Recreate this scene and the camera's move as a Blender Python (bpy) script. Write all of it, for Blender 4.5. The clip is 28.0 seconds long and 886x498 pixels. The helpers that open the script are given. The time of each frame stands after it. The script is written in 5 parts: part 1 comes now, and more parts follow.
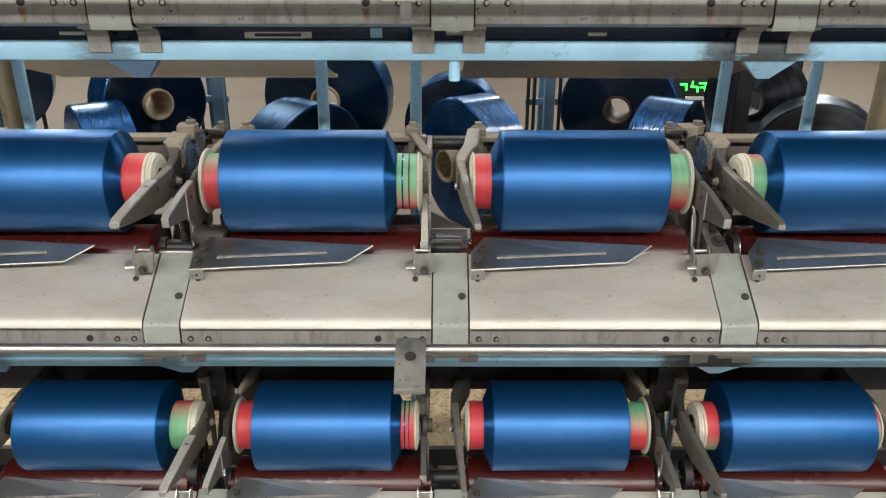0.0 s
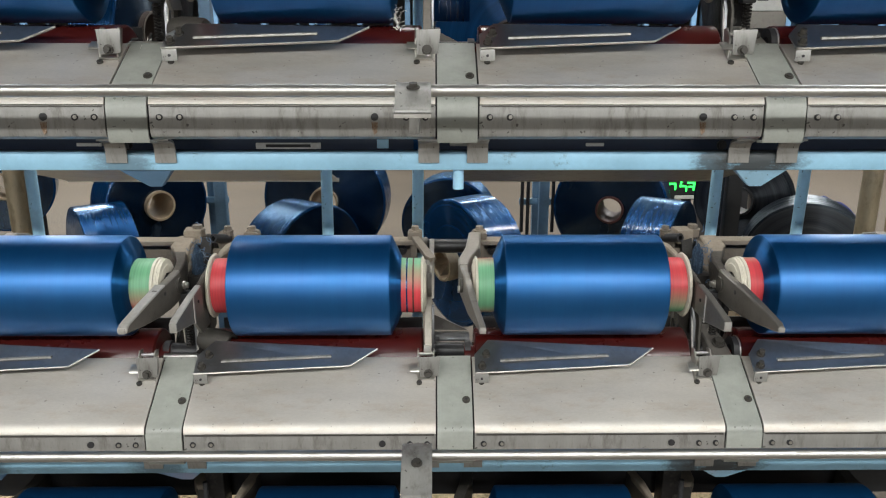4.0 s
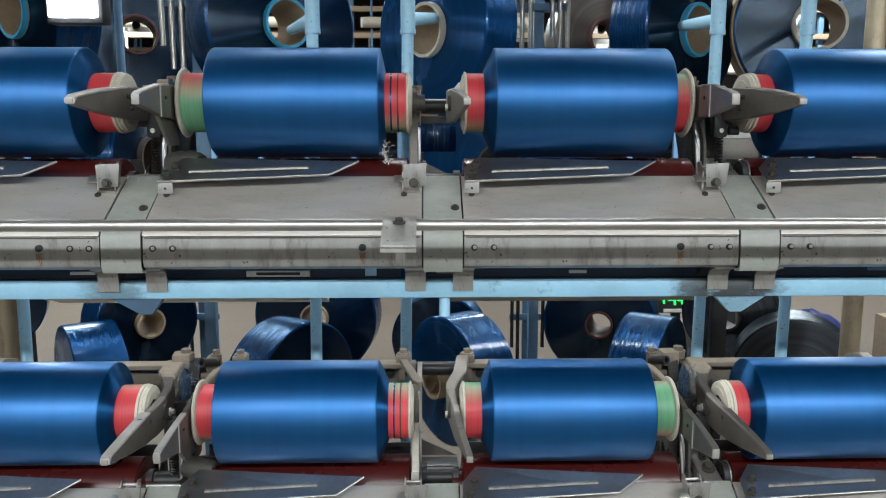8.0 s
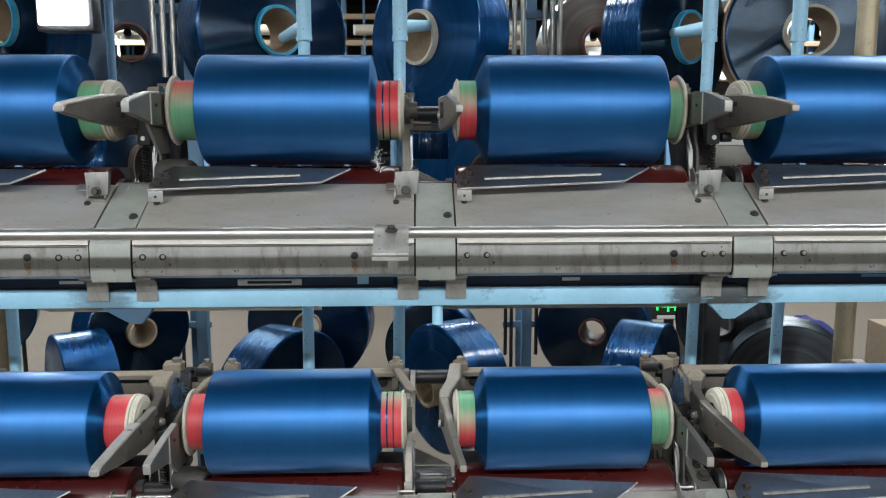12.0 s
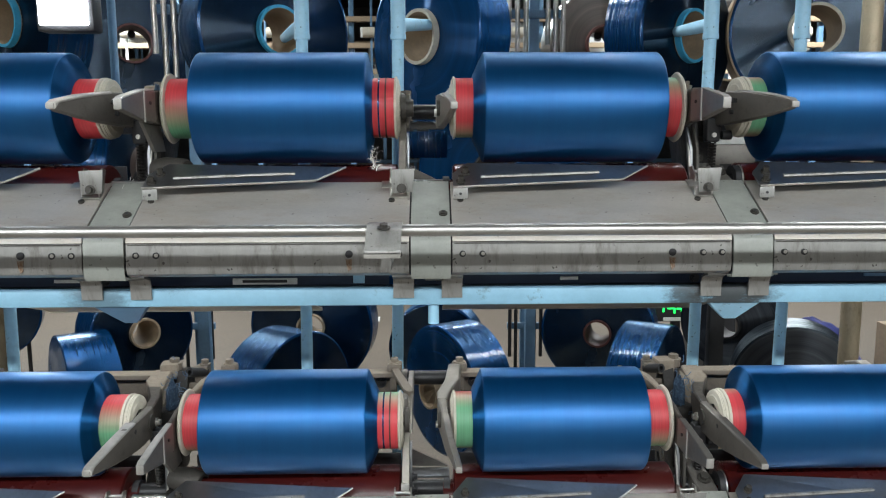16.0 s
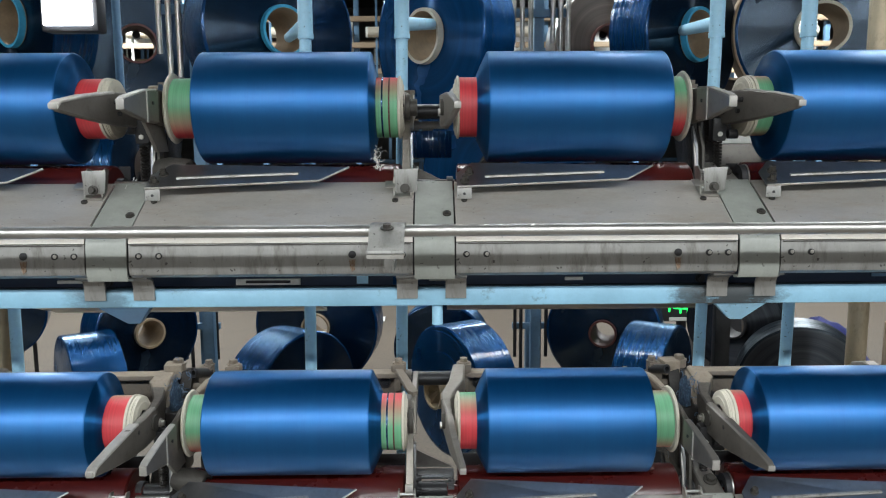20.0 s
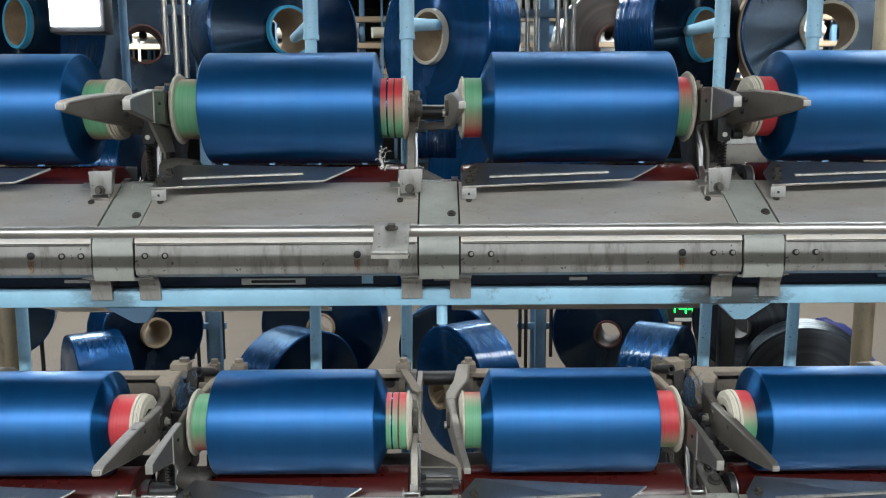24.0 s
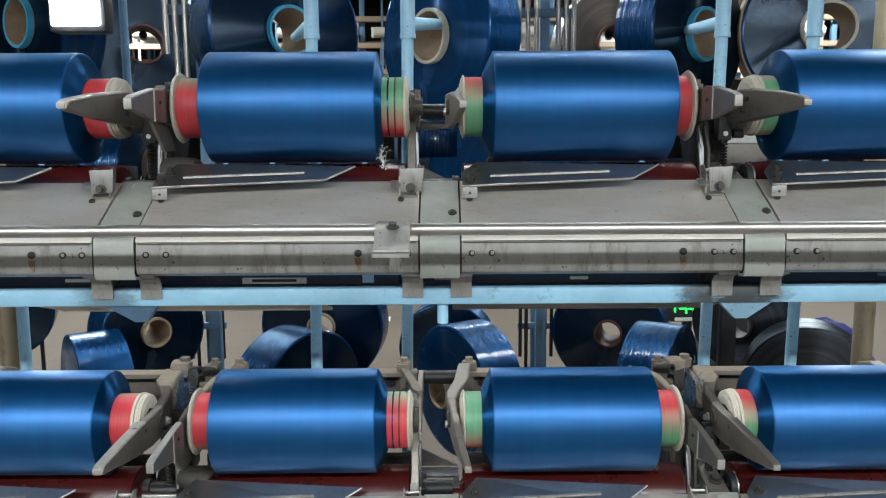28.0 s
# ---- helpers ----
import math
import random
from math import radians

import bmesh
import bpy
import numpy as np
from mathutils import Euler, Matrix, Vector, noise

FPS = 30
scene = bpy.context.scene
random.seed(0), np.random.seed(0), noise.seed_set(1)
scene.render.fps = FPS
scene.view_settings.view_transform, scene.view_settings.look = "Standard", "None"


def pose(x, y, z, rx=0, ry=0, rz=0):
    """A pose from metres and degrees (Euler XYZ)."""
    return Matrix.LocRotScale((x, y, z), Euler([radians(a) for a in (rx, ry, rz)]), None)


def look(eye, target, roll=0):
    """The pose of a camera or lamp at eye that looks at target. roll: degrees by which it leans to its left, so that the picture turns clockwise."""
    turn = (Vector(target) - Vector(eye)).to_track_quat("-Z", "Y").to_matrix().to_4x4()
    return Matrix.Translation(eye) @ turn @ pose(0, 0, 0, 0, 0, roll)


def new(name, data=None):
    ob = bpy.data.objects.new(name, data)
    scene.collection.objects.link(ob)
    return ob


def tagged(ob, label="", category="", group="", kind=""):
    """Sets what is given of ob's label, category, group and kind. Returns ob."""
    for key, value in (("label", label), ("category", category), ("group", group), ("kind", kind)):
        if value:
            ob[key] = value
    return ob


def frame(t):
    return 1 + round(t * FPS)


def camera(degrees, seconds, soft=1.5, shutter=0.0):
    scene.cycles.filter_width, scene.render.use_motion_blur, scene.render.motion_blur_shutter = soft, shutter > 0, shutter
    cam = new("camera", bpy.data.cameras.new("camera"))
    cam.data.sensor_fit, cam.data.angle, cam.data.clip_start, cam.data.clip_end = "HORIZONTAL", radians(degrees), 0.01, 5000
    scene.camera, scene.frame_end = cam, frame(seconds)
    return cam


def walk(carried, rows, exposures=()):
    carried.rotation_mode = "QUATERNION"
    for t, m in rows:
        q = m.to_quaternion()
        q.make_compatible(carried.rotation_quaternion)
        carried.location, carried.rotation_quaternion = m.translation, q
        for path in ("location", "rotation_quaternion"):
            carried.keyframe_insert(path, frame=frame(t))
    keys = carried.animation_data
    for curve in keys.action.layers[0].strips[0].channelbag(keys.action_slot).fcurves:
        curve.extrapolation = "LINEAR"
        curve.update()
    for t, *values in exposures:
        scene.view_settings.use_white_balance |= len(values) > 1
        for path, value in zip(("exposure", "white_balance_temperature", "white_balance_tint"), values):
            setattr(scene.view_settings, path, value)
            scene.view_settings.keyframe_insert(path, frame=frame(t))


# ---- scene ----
cam = camera(59.0, 28.0, 1.15)
PATH = [
    (0, (-0.024, -0.966, 1.382), (-0.024, 0.864, 0.576), 0.1),
    (0.5, (-0.027, -0.971, 1.382), (-0.026, 0.871, 0.602), 0.1),
    (1, (-0.029, -0.974, 1.383), (-0.024, 0.879, 0.632), 0.1),
    (1.5, (-0.03, -0.976, 1.384), (-0.023, 0.887, 0.658), 0.1),
    (2, (-0.035, -0.978, 1.387), (-0.024, 0.895, 0.685), 0.1),
    (2.5, (-0.034, -0.977, 1.389), (-0.022, 0.906, 0.715), 0.1),
    (4.5, (-0.041, -0.976, 1.402), (-0.017, 0.948, 0.855), 0.1),
    (5, (-0.038, -0.977, 1.406), (-0.014, 0.956, 0.894), 0.1),
    (5.5, (-0.04, -0.977, 1.408), (-0.013, 0.966, 0.934), 0.1),
    (6, (-0.037, -0.979, 1.412), (-0.008, 0.97, 0.965), 0.0),
    (6.5, (-0.037, -0.984, 1.417), (-0.003, 0.972, 1.003), 0.0),
    (7, (-0.035, -0.989, 1.421), (0.002, 0.977, 1.052), 0.1),
    (7.5, (-0.032, -0.987, 1.422), (0.006, 0.984, 1.087), 0.1),
    (8, (-0.033, -0.987, 1.422), (0.009, 0.989, 1.113), 0.0),
    (8.5, (-0.034, -0.988, 1.419), (0.01, 0.989, 1.118), 0.0),
    (9, (-0.031, -0.99, 1.418), (0.014, 0.987, 1.119), -0.0),
    (9.5, (-0.034, -0.988, 1.419), (0.015, 0.989, 1.12), -0.0),
    (10, (-0.031, -0.987, 1.42), (0.02, 0.99, 1.122), -0.1),
    (10.5, (-0.028, -0.982, 1.421), (0.026, 0.995, 1.124), -0.0),
    (11, (-0.028, -0.979, 1.421), (0.027, 0.998, 1.125), -0.1),
    (11.5, (-0.031, -0.982, 1.421), (0.028, 0.996, 1.129), -0.1),
    (12, (-0.032, -0.982, 1.422), (0.027, 0.996, 1.131), -0.1),
    (12.5, (-0.032, -0.981, 1.422), (0.03, 0.997, 1.134), -0.1),
    (14.5, (-0.025, -0.978, 1.419), (0.037, 1.0, 1.134), -0.2),
    (15, (-0.025, -0.977, 1.419), (0.028, 1.001, 1.134), -0.2),
    (15.5, (-0.02, -0.977, 1.418), (0.022, 1.003, 1.133), -0.2),
    (16, (-0.017, -0.974, 1.416), (0.02, 1.005, 1.132), -0.2),
    (16.5, (-0.017, -0.976, 1.417), (0.014, 1.003, 1.131), -0.2),
    (17, (-0.017, -0.978, 1.417), (0.009, 1.002, 1.131), -0.2),
    (17.5, (-0.017, -0.977, 1.417), (0.008, 1.003, 1.131), -0.2),
    (18, (-0.015, -0.974, 1.418), (0.007, 1.006, 1.132), -0.3),
    (18.5, (-0.015, -0.971, 1.416), (0.008, 1.008, 1.131), -0.3),
    (19, (-0.016, -0.969, 1.416), (0.007, 1.011, 1.13), -0.2),
    (19.5, (-0.016, -0.969, 1.416), (0.008, 1.011, 1.131), -0.3),
    (20, (-0.015, -0.969, 1.416), (0.008, 1.011, 1.131), -0.3),
    (20.5, (-0.015, -0.967, 1.416), (0.007, 1.012, 1.13), -0.3),
    (21, (-0.015, -0.971, 1.416), (0.006, 1.009, 1.132), -0.3),
    (21.5, (-0.018, -0.975, 1.417), (0.002, 1.004, 1.131), -0.3),
    (23.5, (-0.013, -0.973, 1.416), (-0.001, 1.007, 1.133), -0.3),
    (24, (-0.014, -0.972, 1.416), (-0.005, 1.008, 1.132), -0.3),
    (24.5, (-0.016, -0.972, 1.415), (-0.008, 1.008, 1.131), -0.2),
    (25, (-0.016, -0.973, 1.415), (-0.008, 1.007, 1.13), -0.3),
    (25.5, (-0.014, -0.971, 1.415), (-0.007, 1.009, 1.131), -0.3),
    (26, (-0.016, -0.971, 1.415), (-0.008, 1.009, 1.132), -0.3),
    (26.5, (-0.019, -0.973, 1.416), (-0.011, 1.007, 1.133), -0.3),
    (27, (-0.017, -0.976, 1.415), (-0.011, 1.004, 1.133), -0.3),
    (27.5, (-0.017, -0.974, 1.415), (-0.009, 1.006, 1.133), -0.3),
    (28, (-0.015, -0.972, 1.415), (-0.006, 1.007, 1.131), -0.3),
]
walk(cam, [(t, look(eye, target, roll)) for t, eye, target, roll in PATH],
     [(0, 0.08, 7100, 13), (2.5, 0.06, 7000, 13), (5, 0.03, 6620, 10), (7, 0.0, 6400, 9.5), (28, 0.0, 6400, 9.5)])

# ---- light ----
world = bpy.data.worlds.new("hall_air")
world.use_nodes = True
world.node_tree.nodes["Background"].inputs[0].default_value = (0.75, 0.85, 1.0, 1)
world.node_tree.nodes["Background"].inputs[1].default_value = 0.02
scene.world = world
scene.view_settings.exposure = 0.0


def tube_lamp(x, y, z, length, width, watts, colour=(0.95, 1.0, 1.01), aim=None):
    data = bpy.data.lights.new("fluorescent_light", "AREA")
    data.shape, data.size, data.size_y, data.energy, data.color = "RECTANGLE", length, width, watts, colour
    ob = new("fluorescent_light", data)
    ob.matrix_world = look((x, y, z), aim) if aim else pose(x, y, z)
    return ob


# rows of hanging tubes: low over the working aisle, far behind it, over the creel, over the aisle beyond (unseen, added
# to brighten the far floor)
LAMPS = [(-2.56, -1.7, 2.15, 44), (-0.86, -1.7, 2.15, 44), (0.84, -1.7, 2.15, 44), (2.54, -1.7, 2.15, 44),
         (-3.4, -6.4, 2.2, 185), (0.1, -6.4, 2.2, 185), (3.6, -6.4, 2.2, 185),
         (-1.9, 1.0, 2.75, 30), (0.0, 1.0, 2.75, 30), (1.9, 1.0, 2.75, 30),
         (-3.0, 4.2, 2.7, 55), (-0.1, 4.2, 2.7, 55), (2.8, 4.2, 2.7, 45), (-3.0, 5.9, 3.3, 230), (3.0, 5.9, 3.3, 230)]
for lx, ly, lz, watts in LAMPS:
    tube_lamp(lx, ly, lz - 0.06, 1.5, 0.14, watts)


# ---- materials ----
def nodes_of(name):
    m = bpy.data.materials.new(name)
    m.use_nodes = True
    nt = m.node_tree
    return m, nt, nt.nodes["Principled BSDF"]


def link(nt, a, b):
    nt.links.new(a, b)


def coords(nt, scale=(1, 1, 1)):
    tc = nt.nodes.new("ShaderNodeTexCoord")
    mp = nt.nodes.new("ShaderNodeMapping")
    mp.inputs["Scale"].default_value = scale
    link(nt, tc.outputs["Object"], mp.inputs["Vector"])
    return mp.outputs["Vector"]


def noise_tex(nt, vec, scale, detail=4.0, rough=0.6):
    n = nt.nodes.new("ShaderNodeTexNoise")
    n.inputs["Scale"].default_value, n.inputs["Detail"].default_value, n.inputs["Roughness"].default_value = scale, detail, rough
    link(nt, vec, n.inputs["Vector"])
    return n.outputs["Fac"]


def ramp(nt, fac, stops):
    r = nt.nodes.new("ShaderNodeValToRGB")
    el = r.color_ramp.elements
    while len(el) < len(stops):
        el.new(0.5)
    for e, (p, c) in zip(el, stops):
        e.position = p
        e.color = (*c, 1) if len(c) == 3 else c
    link(nt, fac, r.inputs["Fac"])
    return r.outputs["Color"]


def mix(nt, fac, a, b, mode="MIX"):
    m = nt.nodes.new("ShaderNodeMix")
    m.data_type, m.blend_type = "RGBA", mode
    for sock, v in ((m.inputs[0], fac), (m.inputs[6], a), (m.inputs[7], b)):
        if isinstance(v, (int, float)):
            sock.default_value = v
        elif isinstance(v, tuple):
            sock.default_value = (*v, 1)
        else:
            link(nt, v, sock)
    return m.outputs[2]


def bump(nt, bsdf, height, strength, dist=0.002):
    b = nt.nodes.new("ShaderNodeBump")
    b.inputs["Strength"].default_value, b.inputs["Distance"].default_value = strength, dist
    link(nt, height, b.inputs["Height"])
    link(nt, b.outputs["Normal"], bsdf.inputs["Normal"])


def plain(name, base, rough=0.5, metal=0.0, dirt=(0.06, 0.05, 0.04), dirt_amount=0.35, scale=18.0, stretch=(1, 1, 1), fine=160.0, bumps=0.15, rvar=0.15, lo=0.52, hi=0.8, grain=0.18, specks=0.0):
    """Base colour with soft blotches, fine grain and stains."""
    m, nt, bsdf = nodes_of(name)
    v = coords(nt, stretch)
    big = noise_tex(nt, v, scale, 6.0, 0.65)
    small = noise_tex(nt, v, fine, 3.0, 0.7)
    blot = ramp(nt, big, [(0.3, tuple(c * 0.86 for c in base)), (0.7, tuple(min(1, c * 1.1) for c in base))])
    stain = ramp(nt, noise_tex(nt, v, scale * 2.3, 8.0, 0.75), [(lo, (0, 0, 0)), (hi, (dirt_amount,) * 3)])
    col = mix(nt, stain, blot, dirt)
    col = mix(nt, grain, col, ramp(nt, small, [(0.3, (0.5, 0.5, 0.5)), (0.7, (1, 1, 1))]), "MULTIPLY")
    if specks:
        dots = ramp(nt, noise_tex(nt, coords(nt), 210, 1.0, 0.4), [(0.735, (0, 0, 0)), (0.765, (specks,) * 3)])
        col = mix(nt, dots, col, (0.05, 0.045, 0.04))
        marks = ramp(nt, noise_tex(nt, coords(nt, (5, 60, 60)), 1.0, 6.0, 0.8), [(0.64, (0, 0, 0)), (0.72, (specks * 0.45,) * 3)])
        col = mix(nt, marks, col, (0.2, 0.17, 0.13))
    link(nt, col, bsdf.inputs["Base Color"])
    bsdf.inputs["Metallic"].default_value = metal
    rr = nt.nodes.new("ShaderNodeMapRange")
    rr.inputs["To Min"].default_value, rr.inputs["To Max"].default_value = max(0.05, rough - rvar), min(1, rough + rvar)
    link(nt, big, rr.inputs["Value"])
    link(nt, rr.outputs[0], bsdf.inputs["Roughness"])
    bump(nt, bsdf, small, bumps)
    return m


def yarn_material(name, dark, light, rough, streak=0.0, metal=0.65, coat=0.3, coat_rough=0.3, lean=0.85):
    """Continuous filament wound round the x axis: fine rings, satin sheen that spreads along the axis."""
    m, nt, bsdf = nodes_of(name)
    rings = noise_tex(nt, coords(nt, (1400, 30, 30)), 1.0, 2.0, 0.5)
    bands = noise_tex(nt, coords(nt, (60, 3, 3)), 1.0, 3.0, 0.6)
    col = mix(nt, bands, dark, light)
    col = mix(nt, 0.22, col, ramp(nt, rings, [(0.3, (0.55, 0.6, 0.7)), (0.7, (1, 1, 1))]), "MULTIPLY")
    link(nt, col, bsdf.inputs["Base Color"])
    bsdf.inputs["Roughness"].default_value = rough
    bsdf.inputs["Metallic"].default_value = metal
    bsdf.inputs["Anisotropic"].default_value = lean
    bsdf.inputs["Anisotropic Rotation"].default_value = 0.25
    bsdf.inputs["Specular IOR Level"].default_value = 0.3
    bsdf.inputs["Specular Tint"].default_value = (0.6, 0.85, 1.0, 1)
    bsdf.inputs["Coat Weight"].default_value = coat
    bsdf.inputs["Coat Roughness"].default_value = coat_rough
    if streak:
        # loose shiny threads break the gloss into a comb
        comb = noise_tex(nt, coords(nt, (230, 9, 9)), 1.0, 4.0, 0.7)
        link(nt, ramp(nt, comb, [(0.42, (0.04, 0.04, 0.04)), (0.60, (1, 1, 1))]), bsdf.inputs["Coat Weight"])
    tan = nt.nodes.new("ShaderNodeTangent")
    tan.direction_type, tan.axis = "RADIAL", "X"
    link(nt, tan.outputs[0], bsdf.inputs["Tangent"])
    bump(nt, bsdf, rings, 0.06 + streak, 0.0006)
    return m


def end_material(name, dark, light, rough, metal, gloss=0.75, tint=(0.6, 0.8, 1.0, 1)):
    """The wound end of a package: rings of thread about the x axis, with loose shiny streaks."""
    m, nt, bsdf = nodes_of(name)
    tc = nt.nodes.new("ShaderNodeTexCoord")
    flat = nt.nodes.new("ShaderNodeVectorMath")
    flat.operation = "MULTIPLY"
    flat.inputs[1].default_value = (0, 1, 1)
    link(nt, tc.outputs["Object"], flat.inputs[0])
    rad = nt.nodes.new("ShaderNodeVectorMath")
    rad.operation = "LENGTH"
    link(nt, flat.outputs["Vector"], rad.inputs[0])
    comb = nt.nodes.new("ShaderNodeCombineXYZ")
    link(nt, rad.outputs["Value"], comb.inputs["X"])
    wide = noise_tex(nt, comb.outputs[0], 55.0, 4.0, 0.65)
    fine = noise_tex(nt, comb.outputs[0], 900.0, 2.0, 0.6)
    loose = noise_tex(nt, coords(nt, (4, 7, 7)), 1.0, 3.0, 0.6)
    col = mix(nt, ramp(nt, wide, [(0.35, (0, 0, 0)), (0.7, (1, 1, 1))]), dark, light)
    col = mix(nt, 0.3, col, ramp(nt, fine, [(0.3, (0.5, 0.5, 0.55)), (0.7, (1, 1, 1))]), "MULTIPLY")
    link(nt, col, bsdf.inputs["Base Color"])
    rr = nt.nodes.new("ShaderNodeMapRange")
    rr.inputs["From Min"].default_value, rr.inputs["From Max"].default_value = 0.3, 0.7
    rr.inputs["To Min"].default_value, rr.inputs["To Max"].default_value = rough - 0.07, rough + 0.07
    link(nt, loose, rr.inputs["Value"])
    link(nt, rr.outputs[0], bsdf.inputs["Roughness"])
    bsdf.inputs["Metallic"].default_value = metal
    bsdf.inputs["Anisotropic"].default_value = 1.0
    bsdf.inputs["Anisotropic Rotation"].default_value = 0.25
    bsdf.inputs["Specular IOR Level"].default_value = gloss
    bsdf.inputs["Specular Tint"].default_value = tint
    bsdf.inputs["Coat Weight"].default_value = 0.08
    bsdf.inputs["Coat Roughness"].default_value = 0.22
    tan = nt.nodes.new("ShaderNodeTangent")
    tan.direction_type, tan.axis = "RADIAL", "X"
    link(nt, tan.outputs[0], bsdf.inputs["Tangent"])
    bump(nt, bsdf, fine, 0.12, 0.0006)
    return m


def stained_paint(name, base, spots):
    """Blue rail paint with chips and black oily smears round given places along x."""
    m, nt, bsdf = nodes_of(name)
    v = coords(nt)
    tc = nt.nodes.new("ShaderNodeTexCoord")
    big, small = noise_tex(nt, v, 13, 6.0, 0.65), noise_tex(nt, v, 160, 3.0, 0.7)
    col = ramp(nt, big, [(0.3, tuple(c * 0.86 for c in base)), (0.7, tuple(min(1, c * 1.1) for c in base))])
    col = mix(nt, ramp(nt, noise_tex(nt, v, 30, 8.0, 0.75), [(0.6, (0, 0, 0)), (0.74, (0.8, 0.8, 0.8))]), col, (0.07, 0.075, 0.07))
    smear = noise_tex(nt, coords(nt, (1, 1, 2.2)), 55, 8.0, 0.8)
    for sx, reach, much in spots:
        off = nt.nodes.new("ShaderNodeVectorMath")
        off.operation = "MULTIPLY_ADD"
        off.inputs[1].default_value, off.inputs[2].default_value = (1 / reach, 0, 0), (-sx / reach, 0, 0)
        link(nt, tc.outputs["Object"], off.inputs[0])
        far = nt.nodes.new("ShaderNodeVectorMath")
        far.operation = "LENGTH"
        link(nt, off.outputs["Vector"], far.inputs[0])
        near = nt.nodes.new("ShaderNodeMath")
        near.operation = "SUBTRACT"
        near.use_clamp = True
        near.inputs[0].default_value = 1.0
        link(nt, far.outputs["Value"], near.inputs[1])
        add = nt.nodes.new("ShaderNodeMath")
        add.operation = "MULTIPLY"
        link(nt, near.outputs[0], add.inputs[0])
        link(nt, smear, add.inputs[1])
        col = mix(nt, ramp(nt, add.outputs[0], [(0.18, (0, 0, 0)), (0.36, (much,) * 3)]), col, (0.035, 0.033, 0.03))
    link(nt, mix(nt, 0.15, col, small, "MULTIPLY"), bsdf.inputs["Base Color"])
    bsdf.inputs["Roughness"].default_value = 0.42
    bump(nt, bsdf, small, 0.1)
    return m


def band_material(name, start):
    """Tube end paper: red round one half, green round the other, with soft worn borders."""
    m, nt, bsdf = nodes_of(name)
    tc = nt.nodes.new("ShaderNodeTexCoord")
    sep = nt.nodes.new("ShaderNodeSeparateXYZ")
    link(nt, tc.outputs["Object"], sep.inputs[0])
    at = nt.nodes.new("ShaderNodeMath")
    at.operation = "ARCTAN2"
    link(nt, sep.outputs["Z"], at.inputs[0])
    link(nt, sep.outputs["Y"], at.inputs[1])
    turn = nt.nodes.new("ShaderNodeMath")
    turn.operation = "MULTIPLY_ADD"
    turn.inputs[1].default_value, turn.inputs[2].default_value = 1 / (2 * math.pi), 0.5 + start
    link(nt, at.outputs[0], turn.inputs[0])
    fr = nt.nodes.new("ShaderNodeMath")
    fr.operation = "FRACT"
    link(nt, turn.outputs[0], fr.inputs[0])
    red, green, pale = (0.55, 0.045, 0.055), (0.13, 0.35, 0.19), (0.36, 0.25, 0.17)
    col = ramp(nt, fr.outputs[0], [(0.0, green), (0.12, green), (0.21, pale), (0.30, red), (0.70, red), (0.79, pale), (0.88, green), (1.0, green)])
    lines = noise_tex(nt, coords(nt, (500, 6, 6)), 1.0, 2.0)
    col = mix(nt, 0.3, col, ramp(nt, lines, [(0.35, (0.45, 0.45, 0.45)), (0.6, (1, 1, 1))]), "MULTIPLY")
    link(nt, col, bsdf.inputs["Base Color"])
    bsdf.inputs["Roughness"].default_value = 0.5
    return m


def glow(name, colour, strength):
    m, nt, bsdf = nodes_of(name)
    bsdf.inputs["Base Color"].default_value = (*colour, 1)
    bsdf.inputs["Emission Color"].default_value = (*colour, 1)
    bsdf.inputs["Emission Strength"].default_value = strength
    return m


YARN = yarn_material("satin_blue_yarn", (0.001, 0.091, 0.288), (0.002, 0.127, 0.366), 0.52, 0.0, 0.83, 0.62, 0.36, 0.60)
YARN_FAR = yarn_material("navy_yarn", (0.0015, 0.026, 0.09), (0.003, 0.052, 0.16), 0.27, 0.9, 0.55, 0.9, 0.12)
YARN_GREY = yarn_material("wrapped_grey_yarn", (0.008, 0.010, 0.014), (0.017, 0.020, 0.025), 0.4, 0.1, 0.4, 0.12, 0.3)
# wound ends: the satin blue repeated darker, with their shade in the colour
YARN_END_SHADE = end_material("shaded_yarn_end", (0.0005, 0.055, 0.18), (0.0008, 0.09, 0.26), 0.50, 0.75)
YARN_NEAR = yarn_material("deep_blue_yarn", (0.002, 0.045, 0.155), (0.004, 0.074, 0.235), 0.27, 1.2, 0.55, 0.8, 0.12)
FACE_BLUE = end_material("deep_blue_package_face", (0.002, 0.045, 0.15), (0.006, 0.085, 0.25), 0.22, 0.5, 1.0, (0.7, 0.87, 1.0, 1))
# faces far darker than the navy body, shade put into their colour
FACE_NAVY = end_material("shaded_navy_face", (0.001, 0.006, 0.018), (0.003, 0.018, 0.048), 0.21, 0.45, 1.0, (0.7, 0.87, 1.0, 1))
FACE_GREY = end_material("grey_package_face", (0.02, 0.021, 0.025), (0.07, 0.073, 0.08), 0.42, 0.7)
YARN_TAUPE = yarn_material("wrapped_taupe_yarn", (0.075, 0.06, 0.05), (0.14, 0.115, 0.098), 0.35, 0.1, 0.5, 0.4, 0.2)
FACE_TAUPE = end_material("taupe_package_face", (0.07, 0.056, 0.048), (0.14, 0.115, 0.098), 0.42, 0.6)
BAND = band_material("tube_end_paper", 0.5)
CREAM = plain("cream_plastic", (0.54, 0.50, 0.41), 0.45, dirt=(0.2, 0.16, 0.1), dirt_amount=0.3, scale=40)
CARD = plain("brown_cardboard", (0.32, 0.24, 0.158), 0.8, dirt=(0.2, 0.13, 0.07), scale=60)
